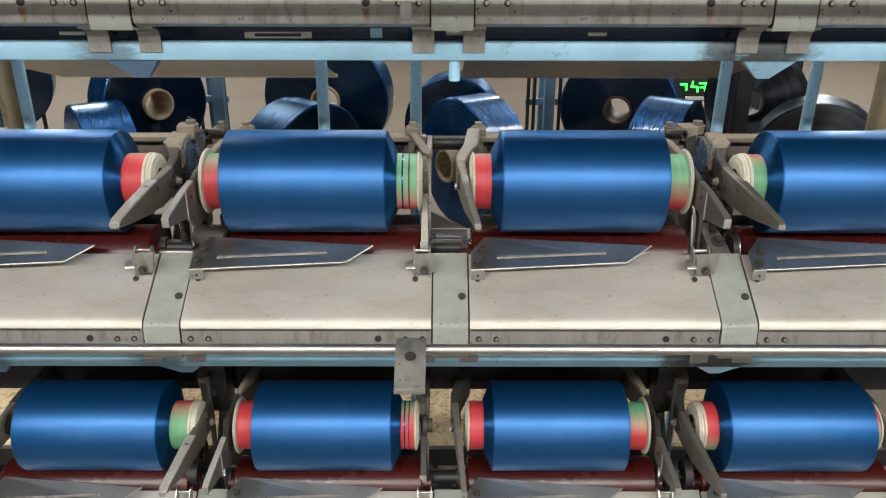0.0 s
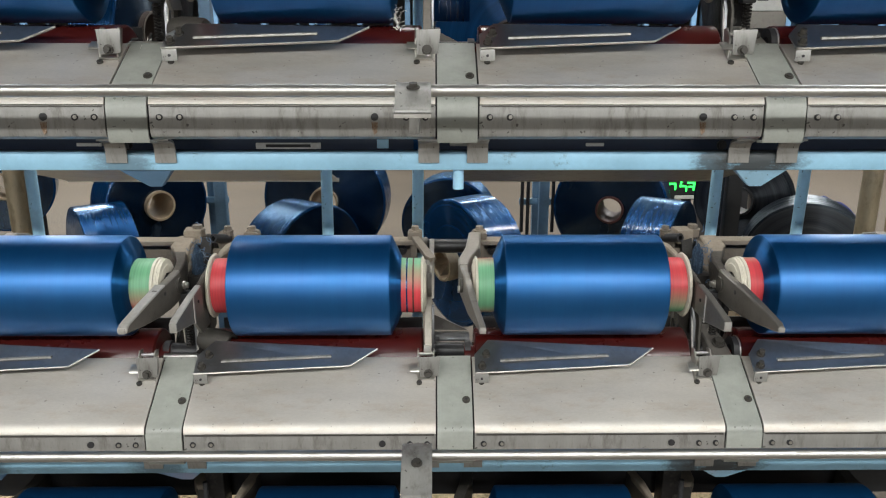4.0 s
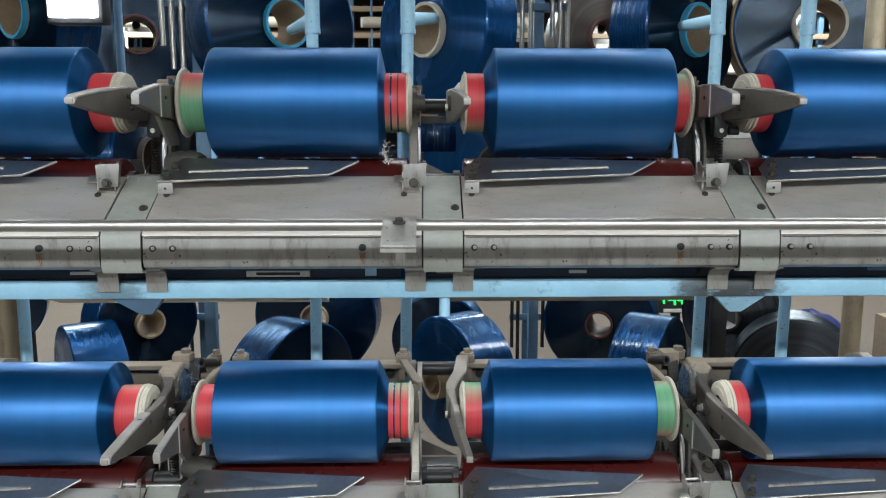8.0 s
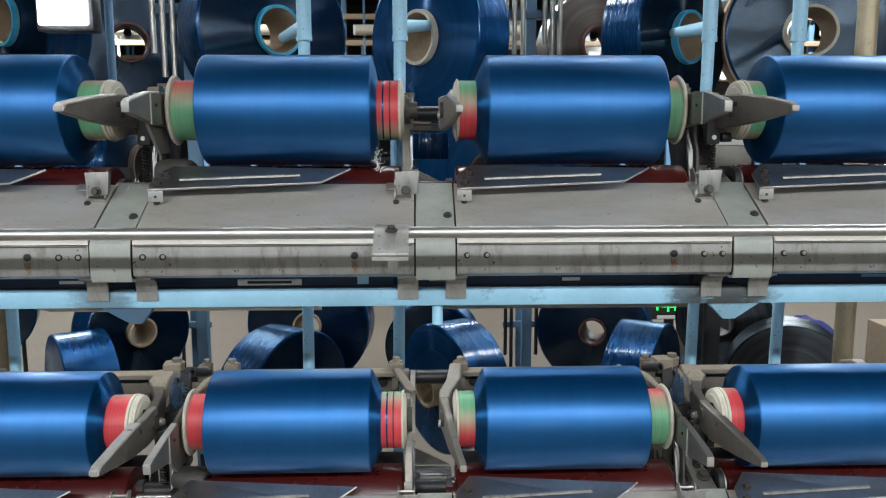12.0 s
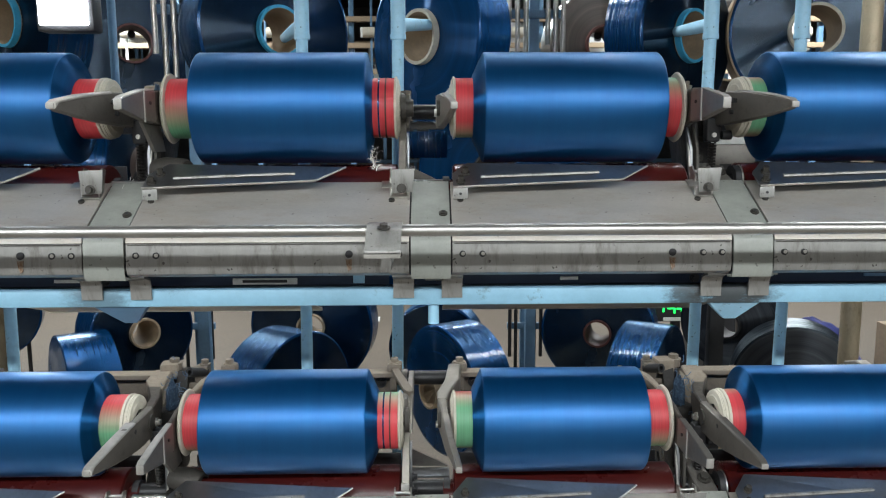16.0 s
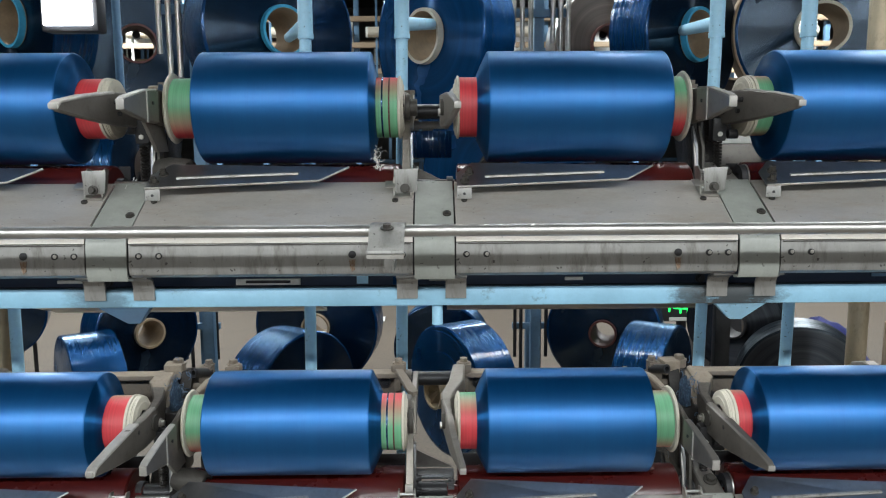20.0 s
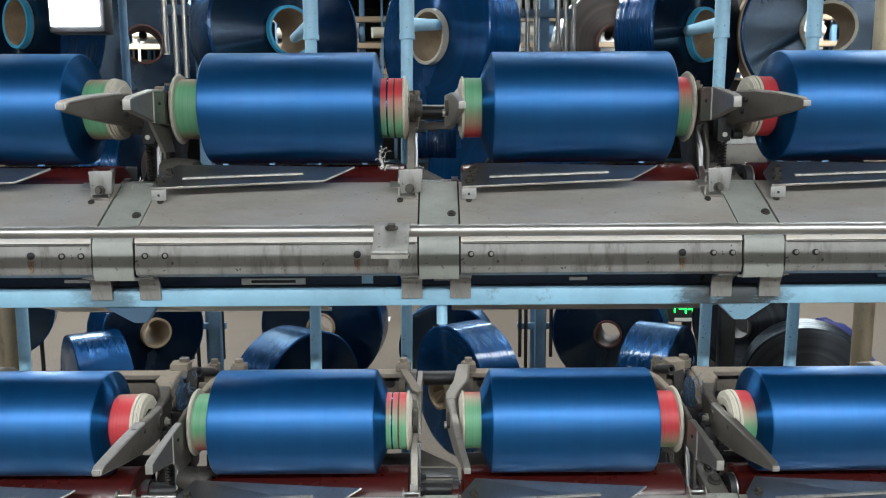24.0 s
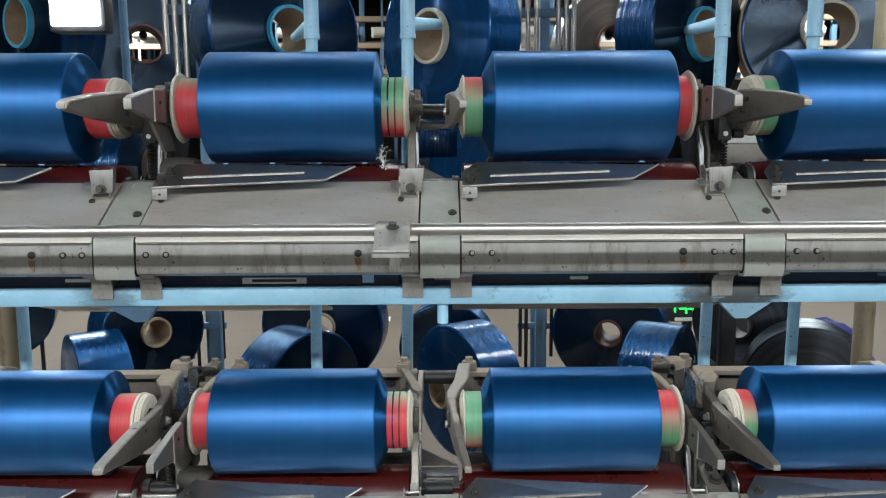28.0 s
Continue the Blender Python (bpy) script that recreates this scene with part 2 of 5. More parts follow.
PAPER = plain("torn_brown_paper", (0.48, 0.385, 0.27), 0.8, dirt=(0.3, 0.22, 0.14), scale=50)
MAROON = plain("maroon_card", (0.075, 0.022, 0.018), 0.6, scale=50)
CYAN = plain("cyan_plastic", (0.04, 0.3, 0.5), 0.4, scale=50)
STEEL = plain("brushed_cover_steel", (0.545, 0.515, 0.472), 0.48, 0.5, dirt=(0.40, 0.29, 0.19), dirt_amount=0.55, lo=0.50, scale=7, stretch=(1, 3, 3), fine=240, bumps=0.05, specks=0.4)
# stained steel; its darker base also carries the shade of upright fronts
STEEL_DIM = plain("stained_dim_steel", (0.29, 0.285, 0.27), 0.45, 0.5, dirt=(0.06, 0.045, 0.035), dirt_amount=0.8, scale=16, stretch=(1.6, 1, 0.4), fine=200, bumps=0.06, lo=0.5, hi=0.75, specks=0.8)
GREEN = plain("grey_green_paint", (0.292, 0.303, 0.275), 0.42, 0.0, dirt=(0.12, 0.13, 0.11), dirt_amount=0.35, scale=14, bumps=0.05, specks=0.6)
CHROME = plain("polished_steel_rod", (0.52, 0.51, 0.49), 0.42, 1.0, dirt=(0.3, 0.28, 0.25), dirt_amount=0.3, scale=12, rvar=0.06, bumps=0.02)
BLADE = plain("dark_polished_plate", (0.235, 0.24, 0.25), 0.36, 0.9, dirt=(0.1, 0.08, 0.07), dirt_amount=0.5, scale=14, rvar=0.07, bumps=0.02)
BRIGHT = plain("stainless_clip", (0.5, 0.485, 0.45), 0.36, 0.9, dirt=(0.2, 0.17, 0.12), scale=40, bumps=0.05)
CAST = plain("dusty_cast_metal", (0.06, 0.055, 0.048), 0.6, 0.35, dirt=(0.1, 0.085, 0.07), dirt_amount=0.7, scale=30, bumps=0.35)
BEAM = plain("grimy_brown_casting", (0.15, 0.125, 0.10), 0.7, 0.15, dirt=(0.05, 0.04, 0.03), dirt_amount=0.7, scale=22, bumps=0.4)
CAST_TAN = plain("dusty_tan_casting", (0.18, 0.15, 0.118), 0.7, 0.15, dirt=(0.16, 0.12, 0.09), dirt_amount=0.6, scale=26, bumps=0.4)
ARM = plain("oily_arm_casting", (0.07, 0.059, 0.048), 0.5, 0.4, dirt=(0.03, 0.025, 0.02), dirt_amount=0.85, scale=30, bumps=0.35, lo=0.45, hi=0.7)
LEVER = plain("worn_aluminium", (0.185, 0.17, 0.152), 0.45, 0.5, dirt=(0.06, 0.05, 0.042), dirt_amount=0.75, scale=35, bumps=0.12)
DARK = plain("oily_dark_steel", (0.032, 0.032, 0.034), 0.42, 0.5, dirt=(0.015, 0.013, 0.012), scale=40)
BLACK = plain("black_rubber", (0.016, 0.016, 0.018), 0.55, 0.0, dirt=(0.06, 0.05, 0.045), scale=50)
RED = plain("dark_red_drum", (0.052, 0.006, 0.005), 0.27, 0.0, dirt=(0.06, 0.01, 0.01), dirt_amount=0.5, scale=12, bumps=0.03)
# the rail's blue made lighter, to give the posts light they lack
BLUE = plain("light_blue_paint", (0.34, 0.60, 0.78), 0.42, 0.0, dirt=(0.07, 0.075, 0.07), dirt_amount=0.8, scale=13, bumps=0.1, lo=0.60, hi=0.74, specks=0.6)
BLUE_RAIL = stained_paint("smeared_blue_rail_paint", (0.27, 0.50, 0.66), ((0.335, 0.10, 0.95), (-0.40, 0.07, 0.55), (0.285, 0.05, 0.8), (-0.62, 0.05, 0.6), (0.62, 0.06, 0.5)))
BROWN = plain("dark_brown_paper", (0.05, 0.034, 0.027), 0.6, scale=30)
# grease plus the shade between machine parts, both in one near-black colour
GRIME_SHADE = plain("shaded_greasy_casting", (0.014, 0.012, 0.011), 0.5, 0.3, dirt=(0.09, 0.075, 0.06), dirt_amount=0.7, scale=34, bumps=0.4)
# colour of the dim blue depth seen through the slot under the covers
NAVY = plain("navy_gap_sheet", (0.009, 0.022, 0.052), 0.42, 0.2, dirt=(0.012, 0.014, 0.018), dirt_amount=0.6, scale=9, stretch=(1, 3, 3))
BLUE_MID = plain("steel_blue_paint", (0.1, 0.2, 0.32), 0.5, 0.0, dirt=(0.04, 0.06, 0.09), scale=24)
BRASS = plain("dirty_brass_pipe", (0.50, 0.41, 0.28), 0.42, 0.3, dirt=(0.1, 0.07, 0.04), dirt_amount=0.7, scale=22, stretch=(1, 1, 0.5))
TRAY = plain("pale_tray_sheet", (0.72, 0.70, 0.65), 0.4, 0.1, dirt=(0.2, 0.16, 0.12), dirt_amount=0.5, scale=7, specks=0.5)
FLOOR = plain("worn_concrete", (0.112, 0.088, 0.065), 0.75, 0.0, dirt=(0.07, 0.058, 0.045), dirt_amount=0.7, scale=1.6, fine=70, bumps=0.4, grain=0.85, specks=0.5)
WALL = plain("hall_wall_paint", (0.14, 0.14, 0.135), 0.7, 0.0, scale=1.5)
FLUFF = plain("blue_yarn_waste", (0.045, 0.10, 0.18), 0.9, 0.0, dirt=(0.2, 0.22, 0.25), dirt_amount=0.5, scale=120, lo=0.45, hi=0.6)
MATTED = plain("matted_blue_waste", (0.014, 0.034, 0.065), 0.85, 0.0, dirt=(0.06, 0.11, 0.17), dirt_amount=0.7, scale=90, lo=0.5, hi=0.6, bumps=0.6)
TIP = plain("rubbed_handle_tip", (0.36, 0.345, 0.32), 0.45, 0.45, dirt=(0.15, 0.13, 0.11), dirt_amount=0.5, scale=60, bumps=0.1)
# worn metal, brightened for edges that face the lamps
WORN_LIT = plain("lit_worn_edge", (0.50, 0.48, 0.45), 0.45, 0.35, dirt=(0.2, 0.18, 0.15), dirt_amount=0.5, scale=60, bumps=0.1)
BOARD = plain("speckled_chipboard", (0.72, 0.55, 0.34), 0.8, 0.0, dirt=(0.16, 0.1, 0.05), dirt_amount=0.8, scale=42, fine=300, bumps=0.5, lo=0.5, hi=0.62, grain=0.5)
NEAT = plain("light_cast_arm", (0.27, 0.246, 0.215), 0.45, 0.45, dirt=(0.1, 0.085, 0.07), dirt_amount=0.6, scale=30, bumps=0.2)
DUSTY = plain("thick_tan_dust", (0.235, 0.195, 0.15), 0.9, 0.0, dirt=(0.18, 0.14, 0.1), dirt_amount=0.7, scale=60, bumps=0.6, lo=0.48, hi=0.65)
LINT = plain("white_lint", (0.65, 0.64, 0.6), 0.95, 0.0, scale=100)
RUST = plain("rust_stain", (0.17, 0.085, 0.04), 0.8, 0.0, dirt=(0.3, 0.25, 0.2), dirt_amount=0.9, scale=220, lo=0.42, hi=0.6)
VIOLET = plain("violet_plastic_film", (0.07, 0.08, 0.26), 0.3, dirt=(0.5, 0.5, 0.6), dirt_amount=0.5, scale=8)
PALE = plain("off_white_paint", (0.66, 0.66, 0.63), 0.5, scale=10)
TUBE_GLOW = glow("fluorescent_tube", (1.0, 0.97, 0.92), 5.0)
FLOOD_GLOW = glow("work_lamp_glass", (0.9, 0.95, 1.0), 34.0)
LED_GLOW = glow("green_display_digits", (0.02, 1.0, 0.12), 2.2)


# ---- mesh helpers ----
def smooth(me, on=True):
    for p in me.polygons:
        p.use_smooth = on


def part(name, bm, material, parent=None, label="", soft=True, at=None):
    bmesh.ops.recalc_face_normals(bm, faces=bm.faces)
    me = bpy.data.meshes.new(name)
    bm.to_mesh(me)
    bm.free()
    me.materials.append(material)
    if soft:
        smooth(me)
        me.set_sharp_from_angle(angle=radians(35))
    ob = new(name, me)
    if parent:
        ob.parent = parent
    if at is not None:
        ob.matrix_basis = at
    if label:
        ob["label"] = label
    return ob


def box(bm, c, s, bevel=0.0, m=None):
    r = bmesh.ops.create_cube(bm, size=1.0)
    vs = r["verts"]
    bmesh.ops.scale(bm, vec=s, verts=vs)
    if m is not None:
        bmesh.ops.transform(bm, matrix=m, verts=vs)
    bmesh.ops.translate(bm, vec=c, verts=vs)
    if bevel:
        es = list({e for v in vs for e in v.link_edges})
        bmesh.ops.bevel(bm, geom=es, offset=bevel, segments=2, profile=0.6, affect="EDGES")
    return bm


def rod(bm, a, b, r, seg=16, r2=None):
    a, b = Vector(a), Vector(b)
    d = b - a
    q = d.to_track_quat("Z", "Y").to_matrix().to_4x4()
    bmesh.ops.create_cone(bm, cap_ends=True, segments=seg, radius1=r, radius2=r if r2 is None else r2, depth=d.length,
                          matrix=Matrix.Translation((a + b) / 2) @ q)
    return bm


def lathe(bm, profile, seg=48, closed=True):
    """Turns (x, r) points round the x axis; closed joins the last ring to the first."""
    rings = []
    for x, r in profile:
        rings.append([bm.verts.new((x, r * math.cos(2 * math.pi * i / seg), r * math.sin(2 * math.pi * i / seg))) for i in range(seg)])
    n = len(rings)
    for j in range(n if closed else n - 1):
        a, b = rings[j], rings[(j + 1) % n]
        for i in range(seg):
            k = (i + 1) % seg
            bm.faces.new((a[i], a[k], b[k], b[i]))
    return bm


def prism(bm, outline, lo, hi, plane="yz", bevel=0.0):
    """A plate with the given outline in one plane, from lo to hi along the third axis."""
    def at(p, w):
        return {"yz": (w, p[0], p[1]), "xz": (p[0], w, p[1]), "xy": (p[0], p[1], w)}[plane]
    a = [bm.verts.new(at(p, lo)) for p in outline]
    b = [bm.verts.new(at(p, hi)) for p in outline]
    fs = [bm.faces.new(a), bm.faces.new(b)]
    n = len(outline)
    for i in range(n):
        fs.append(bm.faces.new((a[i], a[(i + 1) % n], b[(i + 1) % n], b[i])))
    if bevel:
        es = list({e for v in a + b for e in v.link_edges})
        bmesh.ops.bevel(bm, geom=es, offset=bevel, segments=2, profile=0.6, affect="EDGES")
    return bm


def sheet(bm, line, thick, x0, x1, bevel=0.0):
    """A bent sheet: a line in the yz plane, thickened downwards, from x0 to x1."""
    pts = [Vector((0, *p)) for p in line]
    low = []
    for i, p in enumerate(pts):
        d = (pts[min(i + 1, len(pts) - 1)] - pts[max(i - 1, 0)]).normalized()
        low.append(p + Vector((0, -d.z, d.y)) * thick)
    return prism(bm, [(p.y, p.z) for p in pts] + [(p.y, p.z) for p in reversed(low)], x0, x1, "yz", bevel)


def loft(bm, sections):
    """Joins sections (lists of points, alike in length) into a closed body."""
    rows = [[bm.verts.new(p) for p in s] for s in sections]
    n = len(rows[0])
    for a, b in zip(rows, rows[1:]):
        for i in range(n):
            bm.faces.new((a[i], a[(i + 1) % n], b[(i + 1) % n], b[i]))
    bm.faces.new(rows[0])
    bm.faces.new(rows[-1])
    return bm


def bolt(bm, c, axis, r=0.005, h=0.004):
    a = Vector(axis).normalized()
    c = Vector(c)
    rod(bm, c, c + a * h * 0.35, r * 1.5, 16)
    rod(bm, c + a * h * 0.35, c + a * h * 1.35, r, 6)
    return bm


def empty(name, at, label, category, group="", kind=""):
    ob = new(name)
    ob.matrix_basis = at
    ob.empty_display_size = 0.05
    return tagged(ob, label, category, group, kind)


def B():
    return bmesh.new()


# ---- plan ----
PITCH = 0.358
FIRST = -0.1995
TIERS = (1.451, 1.050, 0.656)
CELLS = (-1, 0, 1, 2)
RUN = (-1.0, 0.9)
# how packages and cradles of each tier sit off the plan
SHIFT = ((0, 0, 0), (0, 0, 0), (-0.005, 0.010, 0.0))

# ---- hall ----
floor = part("floor", box(B(), (0, 5, -0.05), (30, 28, 0.1)), FLOOR)
tagged(floor, "worn tan concrete factory floor", "floor", kind="structure")
ceiling = part("ceiling", box(B(), (0, 5, 4.6), (30, 28, 0.1)), WALL)
tagged(ceiling, "pale flat ceiling of the factory hall", "ceiling", kind="structure")
for nm, c, s in (("wall_north", (0, 19, 2.3), (30, 0.2, 4.7)), ("wall_south", (0, -9, 2.3), (30, 0.2, 4.7)),
                 ("wall_east", (15, 5, 2.3), (0.2, 28, 4.7)), ("wall_west", (-15, 5, 2.3), (0.2, 28, 4.7))):
    tagged(part(nm, box(B(), c, s), WALL), "plain painted wall of the factory hall", "wall", kind="structure")
for lx, ly, lz, watts in LAMPS:
    fix = empty("fluorescent_fixture", pose(lx, ly, lz), "unseen white metal fluorescent fixture hung from the ceiling", "ceiling lamp", "fluorescent fixtures")
    part("housing", box(B(), (0, 0, 0.03), (1.56, 0.16, 0.05), 0.008), WALL, fix)
    for dy in (-0.045, 0.045):
        part("tube", rod(B(), (-0.74, dy, -0.02), (0.74, dy, -0.02), 0.013, 12), TUBE_GLOW, fix)
    for dx in (-0.6, 0.6):
        part("hanger", rod(B(), (dx, 0, 0.05), (dx, 0, 4.55 - lz), 0.005, 8), DARK, fix)


# ---- tiers of the winding machine ----
def cover_cell(x0, a, tier):
    """Bent steel cover over one winding position."""
    w0, w1 = 0.0095, 0.3195
    c = empty("machine_cover", pose(x0, 0, a), "brushed steel cover with a folded, stained front edge", "machine cover", "steel covers")
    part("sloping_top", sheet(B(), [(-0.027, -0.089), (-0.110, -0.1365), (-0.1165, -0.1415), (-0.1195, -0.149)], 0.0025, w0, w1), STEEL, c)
    part("front_face", sheet(B(), [(-0.1183, -0.1503), (-0.1215, -0.176), (-0.1195, -0.184), (-0.112, -0.188), (-0.1, -0.189)], 0.0025, w0, w1), STEEL_DIM, c)
    # thin dark strip drawn in for the grime and shadow line under the fold
    part("seam_shadow", box(B(), ((w0 + w1) / 2, -0.1192, -0.1512), (w1 - w0 - 0.004, 0.0022, 0.0009)), CAST, c)
    nrm = (0, -0.495, 0.869)
    for sx in (w0 + 0.011, w1 - 0.021):
        part("screw", rod(B(), (sx, -0.063, -0.1085), (sx, -0.0639, -0.1069), 0.0036, 16), CAST, c)
        part("screw_slot", rod(B(), (sx, -0.0639, -0.1069), (sx, -0.0641, -0.1066), 0.0016, 6), BLACK, c)
    for sx in (w0 + 0.011, w0 + 0.033, w1 - 0.032, w1 - 0.011):
        part("rivet", rod(B(), (sx, -0.116, -0.163), (sx, -0.1215, -0.163), 0.0036, 12), BLACK, c)
        part("rivet_head", rod(B(), (sx + 0.0006, -0.1215, -0.1626), (sx + 0.0006, -0.1222, -0.1626), 0.0021, 10), BRIGHT, c)
    part("bolt_hole", rod(B(), (w1 - 0.066, -0.116, -0.1625), (w1 - 0.066, -0.1212, -0.1625), 0.0042, 14), BLACK, c)
    if tier == 0:
        part("rust_streak", prism(B(), [(w1 - 0.0695, -0.168), (w1 - 0.0625, -0.168), (w1 - 0.0635, -0.179), (w1 - 0.0665, -0.182), (w1 - 0.0685, -0.177)], -0.1219, -0.1205, "xz"), RUST, c, "brown rust streak")
    return c


def joint_cell(x0, a):
    """Narrow painted strip between two covers."""
    c = empty("joint_strip", pose(x0, 0, a), "grey-green painted strip between two steel covers", "machine cover", "joint strips")
    part("strip", sheet(B(), [(-0.024, -0.0885), (-0.109, -0.137), (-0.1165, -0.142), (-0.1205, -0.150), (-0.1225, -0.184), (-0.119, -0.191), (-0.105, -0.193)], 0.003, -0.0365, 0.0075), GREEN, c)
    part("screw", rod(rod(B(), (0, -0.084, -0.122), (0, -0.0847, -0.1208), 0.0050, 18), (0, -0.0847, -0.1208), (0, -0.0855, -0.1194), 0.0034, 14), CAST, c)
    part("screw_slot", rod(B(), (0, -0.0855, -0.1194), (0, -0.0857, -0.1191), 0.0017, 6), BLACK, c)
    return c


def strap_cell(x, a):
    s = empty("steel_strap", pose(x, 0, a), "bent steel strap tying the cover to the blue rail", "bracket", "steel straps")
    part("strap", sheet(B(), [(-0.104, -0.1915), (-0.096, -0.193), (-0.0865, -0.197), (-0.0835, -0.203), (-0.083, -0.220)], 0.0025, -0.012, 0.012), STEEL_DIM, s)
    return s


def guide_blade(x0, a):
    g = empty("guide_plate", pose(x0, 0, a), "dark polished steel thread guide plate above the cover", "guide plate", "guide plates")
    bm = B()
    top = [(0.012, -0.0680, -0.0925), (0.21, -0.0605, -0.0850), (0.2440, -0.0420, -0.0700), (0.030, -0.0225, -0.0665), (0.012, -0.043, -0.078)]
    low = [(x, y + 0.0009, z - 0.0018) for x, y, z in top]
    loft(bm, [top, low])
    part("plate", bm, BLADE, g, soft=False)
    bm = B()
    rod(bm, (0.012, -0.0683, -0.0925), (0.21, -0.0608, -0.0850), 0.0014, 8)
    rod(bm, (0.21, -0.0608, -0.0850), (0.2440, -0.0422, -0.0700), 0.0012, 8)
    part("rolled_edge", bm, BRIGHT, g, "bright rolled front edge")
    rib = [Vector((0.045, -0.0535, -0.0816)), Vector((0.185, -0.0485, -0.0770))]
    up = Vector((0, -0.5, 0.866))
    bm = B()
    loft(bm, [[q + Vector((0, -0.0022, -0.0013)), q + up * 0.0016 + Vector((0, -0.001, -0.0006)), q + up * 0.0016 + Vector((0, 0.001, 0.0006)), q + Vector((0, 0.0022, 0.0013)), q - up * 0.002] for q in rib])
    part("pressed_rib", bm, STEEL_DIM, g)
    part("bracket", sheet(B(), [(-0.062, -0.0915), (-0.0668, -0.0930), (-0.0675, -0.0955), (-0.0672, -0.1065)], 0.0016, 0.012, 0.029), STEEL_DIM, g)
    part("slot", rod(B(), (0.0205, -0.067, -0.1005), (0.0205, -0.0686, -0.1005), 0.0016, 10), BLACK, g)
    for bx, by, bz in ((0.021, -0.060, -0.0875), (0.027, -0.044, -0.0785)):
        part("bolt", bolt(B(), (bx, by, bz), (0, -0.45, 0.9), 0.0036, 0.006), CAST, g)
    return g


def clip_cell(x, a):
    """Small stainless thread clip at the right end of a cover."""
    c = empty("thread_clip", pose(x, 0, a), "small stainless thread clip bolted on the cover", "clip", "thread clips")
    part("foot", box(B(), (0, -0.052, -0.1005), (0.022, 0.018, 0.002), 0.0005, pose(0, 0, 0, 29.6)), BRIGHT, c)
    for dx in (-0.010, 0.010):
        part("cheek", prism(B(), [(-0.058, -0.103), (-0.044, -0.095), (-0.036, -0.072), (-0.046, -0.070), (-0.058, -0.082)], dx - 0.0009, dx + 0.0009), BRIGHT, c)
    part("lip", sheet(B(), [(-0.052, -0.086), (-0.062, -0.0905), (-0.0635, -0.093)], 0.0014, -0.020, -0.008), BRIGHT, c)
    part("face_plate", prism(B(), [(-0.0095, -0.0725), (0.0185, -0.0715), (0.0160, -0.0985), (-0.0075, -0.1000)], -0.0640, -0.0625, "xz", 0.0004), STEEL_DIM, c, "bent face plate")
    part("bolt", bolt(B(), (0.003, -0.0640, -0.0945), (0, -1, 0.1), 0.0038, 0.005), CAST, c)
    part("pin", rod(B(), (-0.010, -0.043, -0.077), (0.010, -0.043, -0.077), 0.0022, 10), CHROME, c)
    return c


def rail_clamp(x, a):
    c = empty("rail_clamp", pose(x, 0, a), "bent sheet clamp bolted over the polished hand rail", "clamp", "rail clamps")
    part("plate", sheet(B(), [(-0.192, -0.1195), (-0.214, -0.1185), (-0.236, -0.124), (-0.246, -0.1325), (-0.266, -0.1405), (-0.2640, -0.1400)], 0.002, -0.0168, 0.0168), STEEL_DIM, c)
    part("lip", sheet(B(), [(-0.2640, -0.1396), (-0.2660, -0.1413), (-0.2660, -0.1450)], 0.0018, -0.0168, 0.0168), BRIGHT, c)
    part("arm", box(B(), (0, -0.160, -0.166), (0.010, 0.084, 0.008), 0.002), STEEL_DIM, c)
    part("web", box(B(), (0, -0.203, -0.146), (0.010, 0.004, 0.046), 0.001), STEEL_DIM, c)
    part("bolt", bolt(B(), (0, -0.2295, -0.1215), (0, -0.2, 0.97), 0.0042, 0.0035), CAST, c)
    return c


def drum(x0, a):
    d = empty("friction_drum", pose(x0, 0.018, a - 0.1115), "glossy dark red friction drum under a yarn package", "drum", "friction drums")
    part("roller", lathe(B(), [(-0.1445, 0.006), (-0.1445, 0.040), (-0.1425, 0.0425), (0.1425, 0.0425), (0.1445, 0.040), (0.1445, 0.006)], 48), RED, d)
    for s in (-1, 1):
        part("hub", rod(B(), (s * 0.1445, 0, 0), (s * 0.158, 0, 0), 0.023, 24), RED, d)
        part("collar", rod(B(), (s * 0.158, 0, 0), (s * 0.168, 0, 0), 0.013, 20), DARK, d)
    part("shaft", rod(B(), (-0.179, 0, 0), (0.179, 0, 0), 0.008, 16), DARK, d)
    # added black sheet that blocks bright bits behind the drum
    part("drum_backing", box(B(), (0, 0.056, 0.004), (0.285, 0.003, 0.070), 0.001), BLACK, d)
    return d


PACKAGES = {}
# how far the second paper band of each tube lags behind the first
LAG = {-1: 0, 0: 280, 1: 252, 2: 40}


# tube centre, wound length (left and right end at full radius) and end tapers of each position
WOUND = {-1: (-0.5345, -0.658, -0.4420, 0.006, 0.0105), 0: (-0.1925, -0.2995, -0.0970, 0.0055, 0.0135),
         1: (0.1520, 0.0510, 0.2550, 0.0130, 0.0055), 2: (0.4975, 0.3945, 0.6200, 0.0090, 0.006)}
# packages that sit or are wound a little off the common plan: shift along the tube, both ends, far taper
NUDGE = {(-1, 2): (0.0125, 0, 0, 0), (-1, 0): (-0.006, 0, 0, 0), (0, 0): (0, 0.008, 0.007, 0.007), (1, 0): (0, 0, 0.007, 0.003), (2, 0): (0.006, 0, 0, 0)}


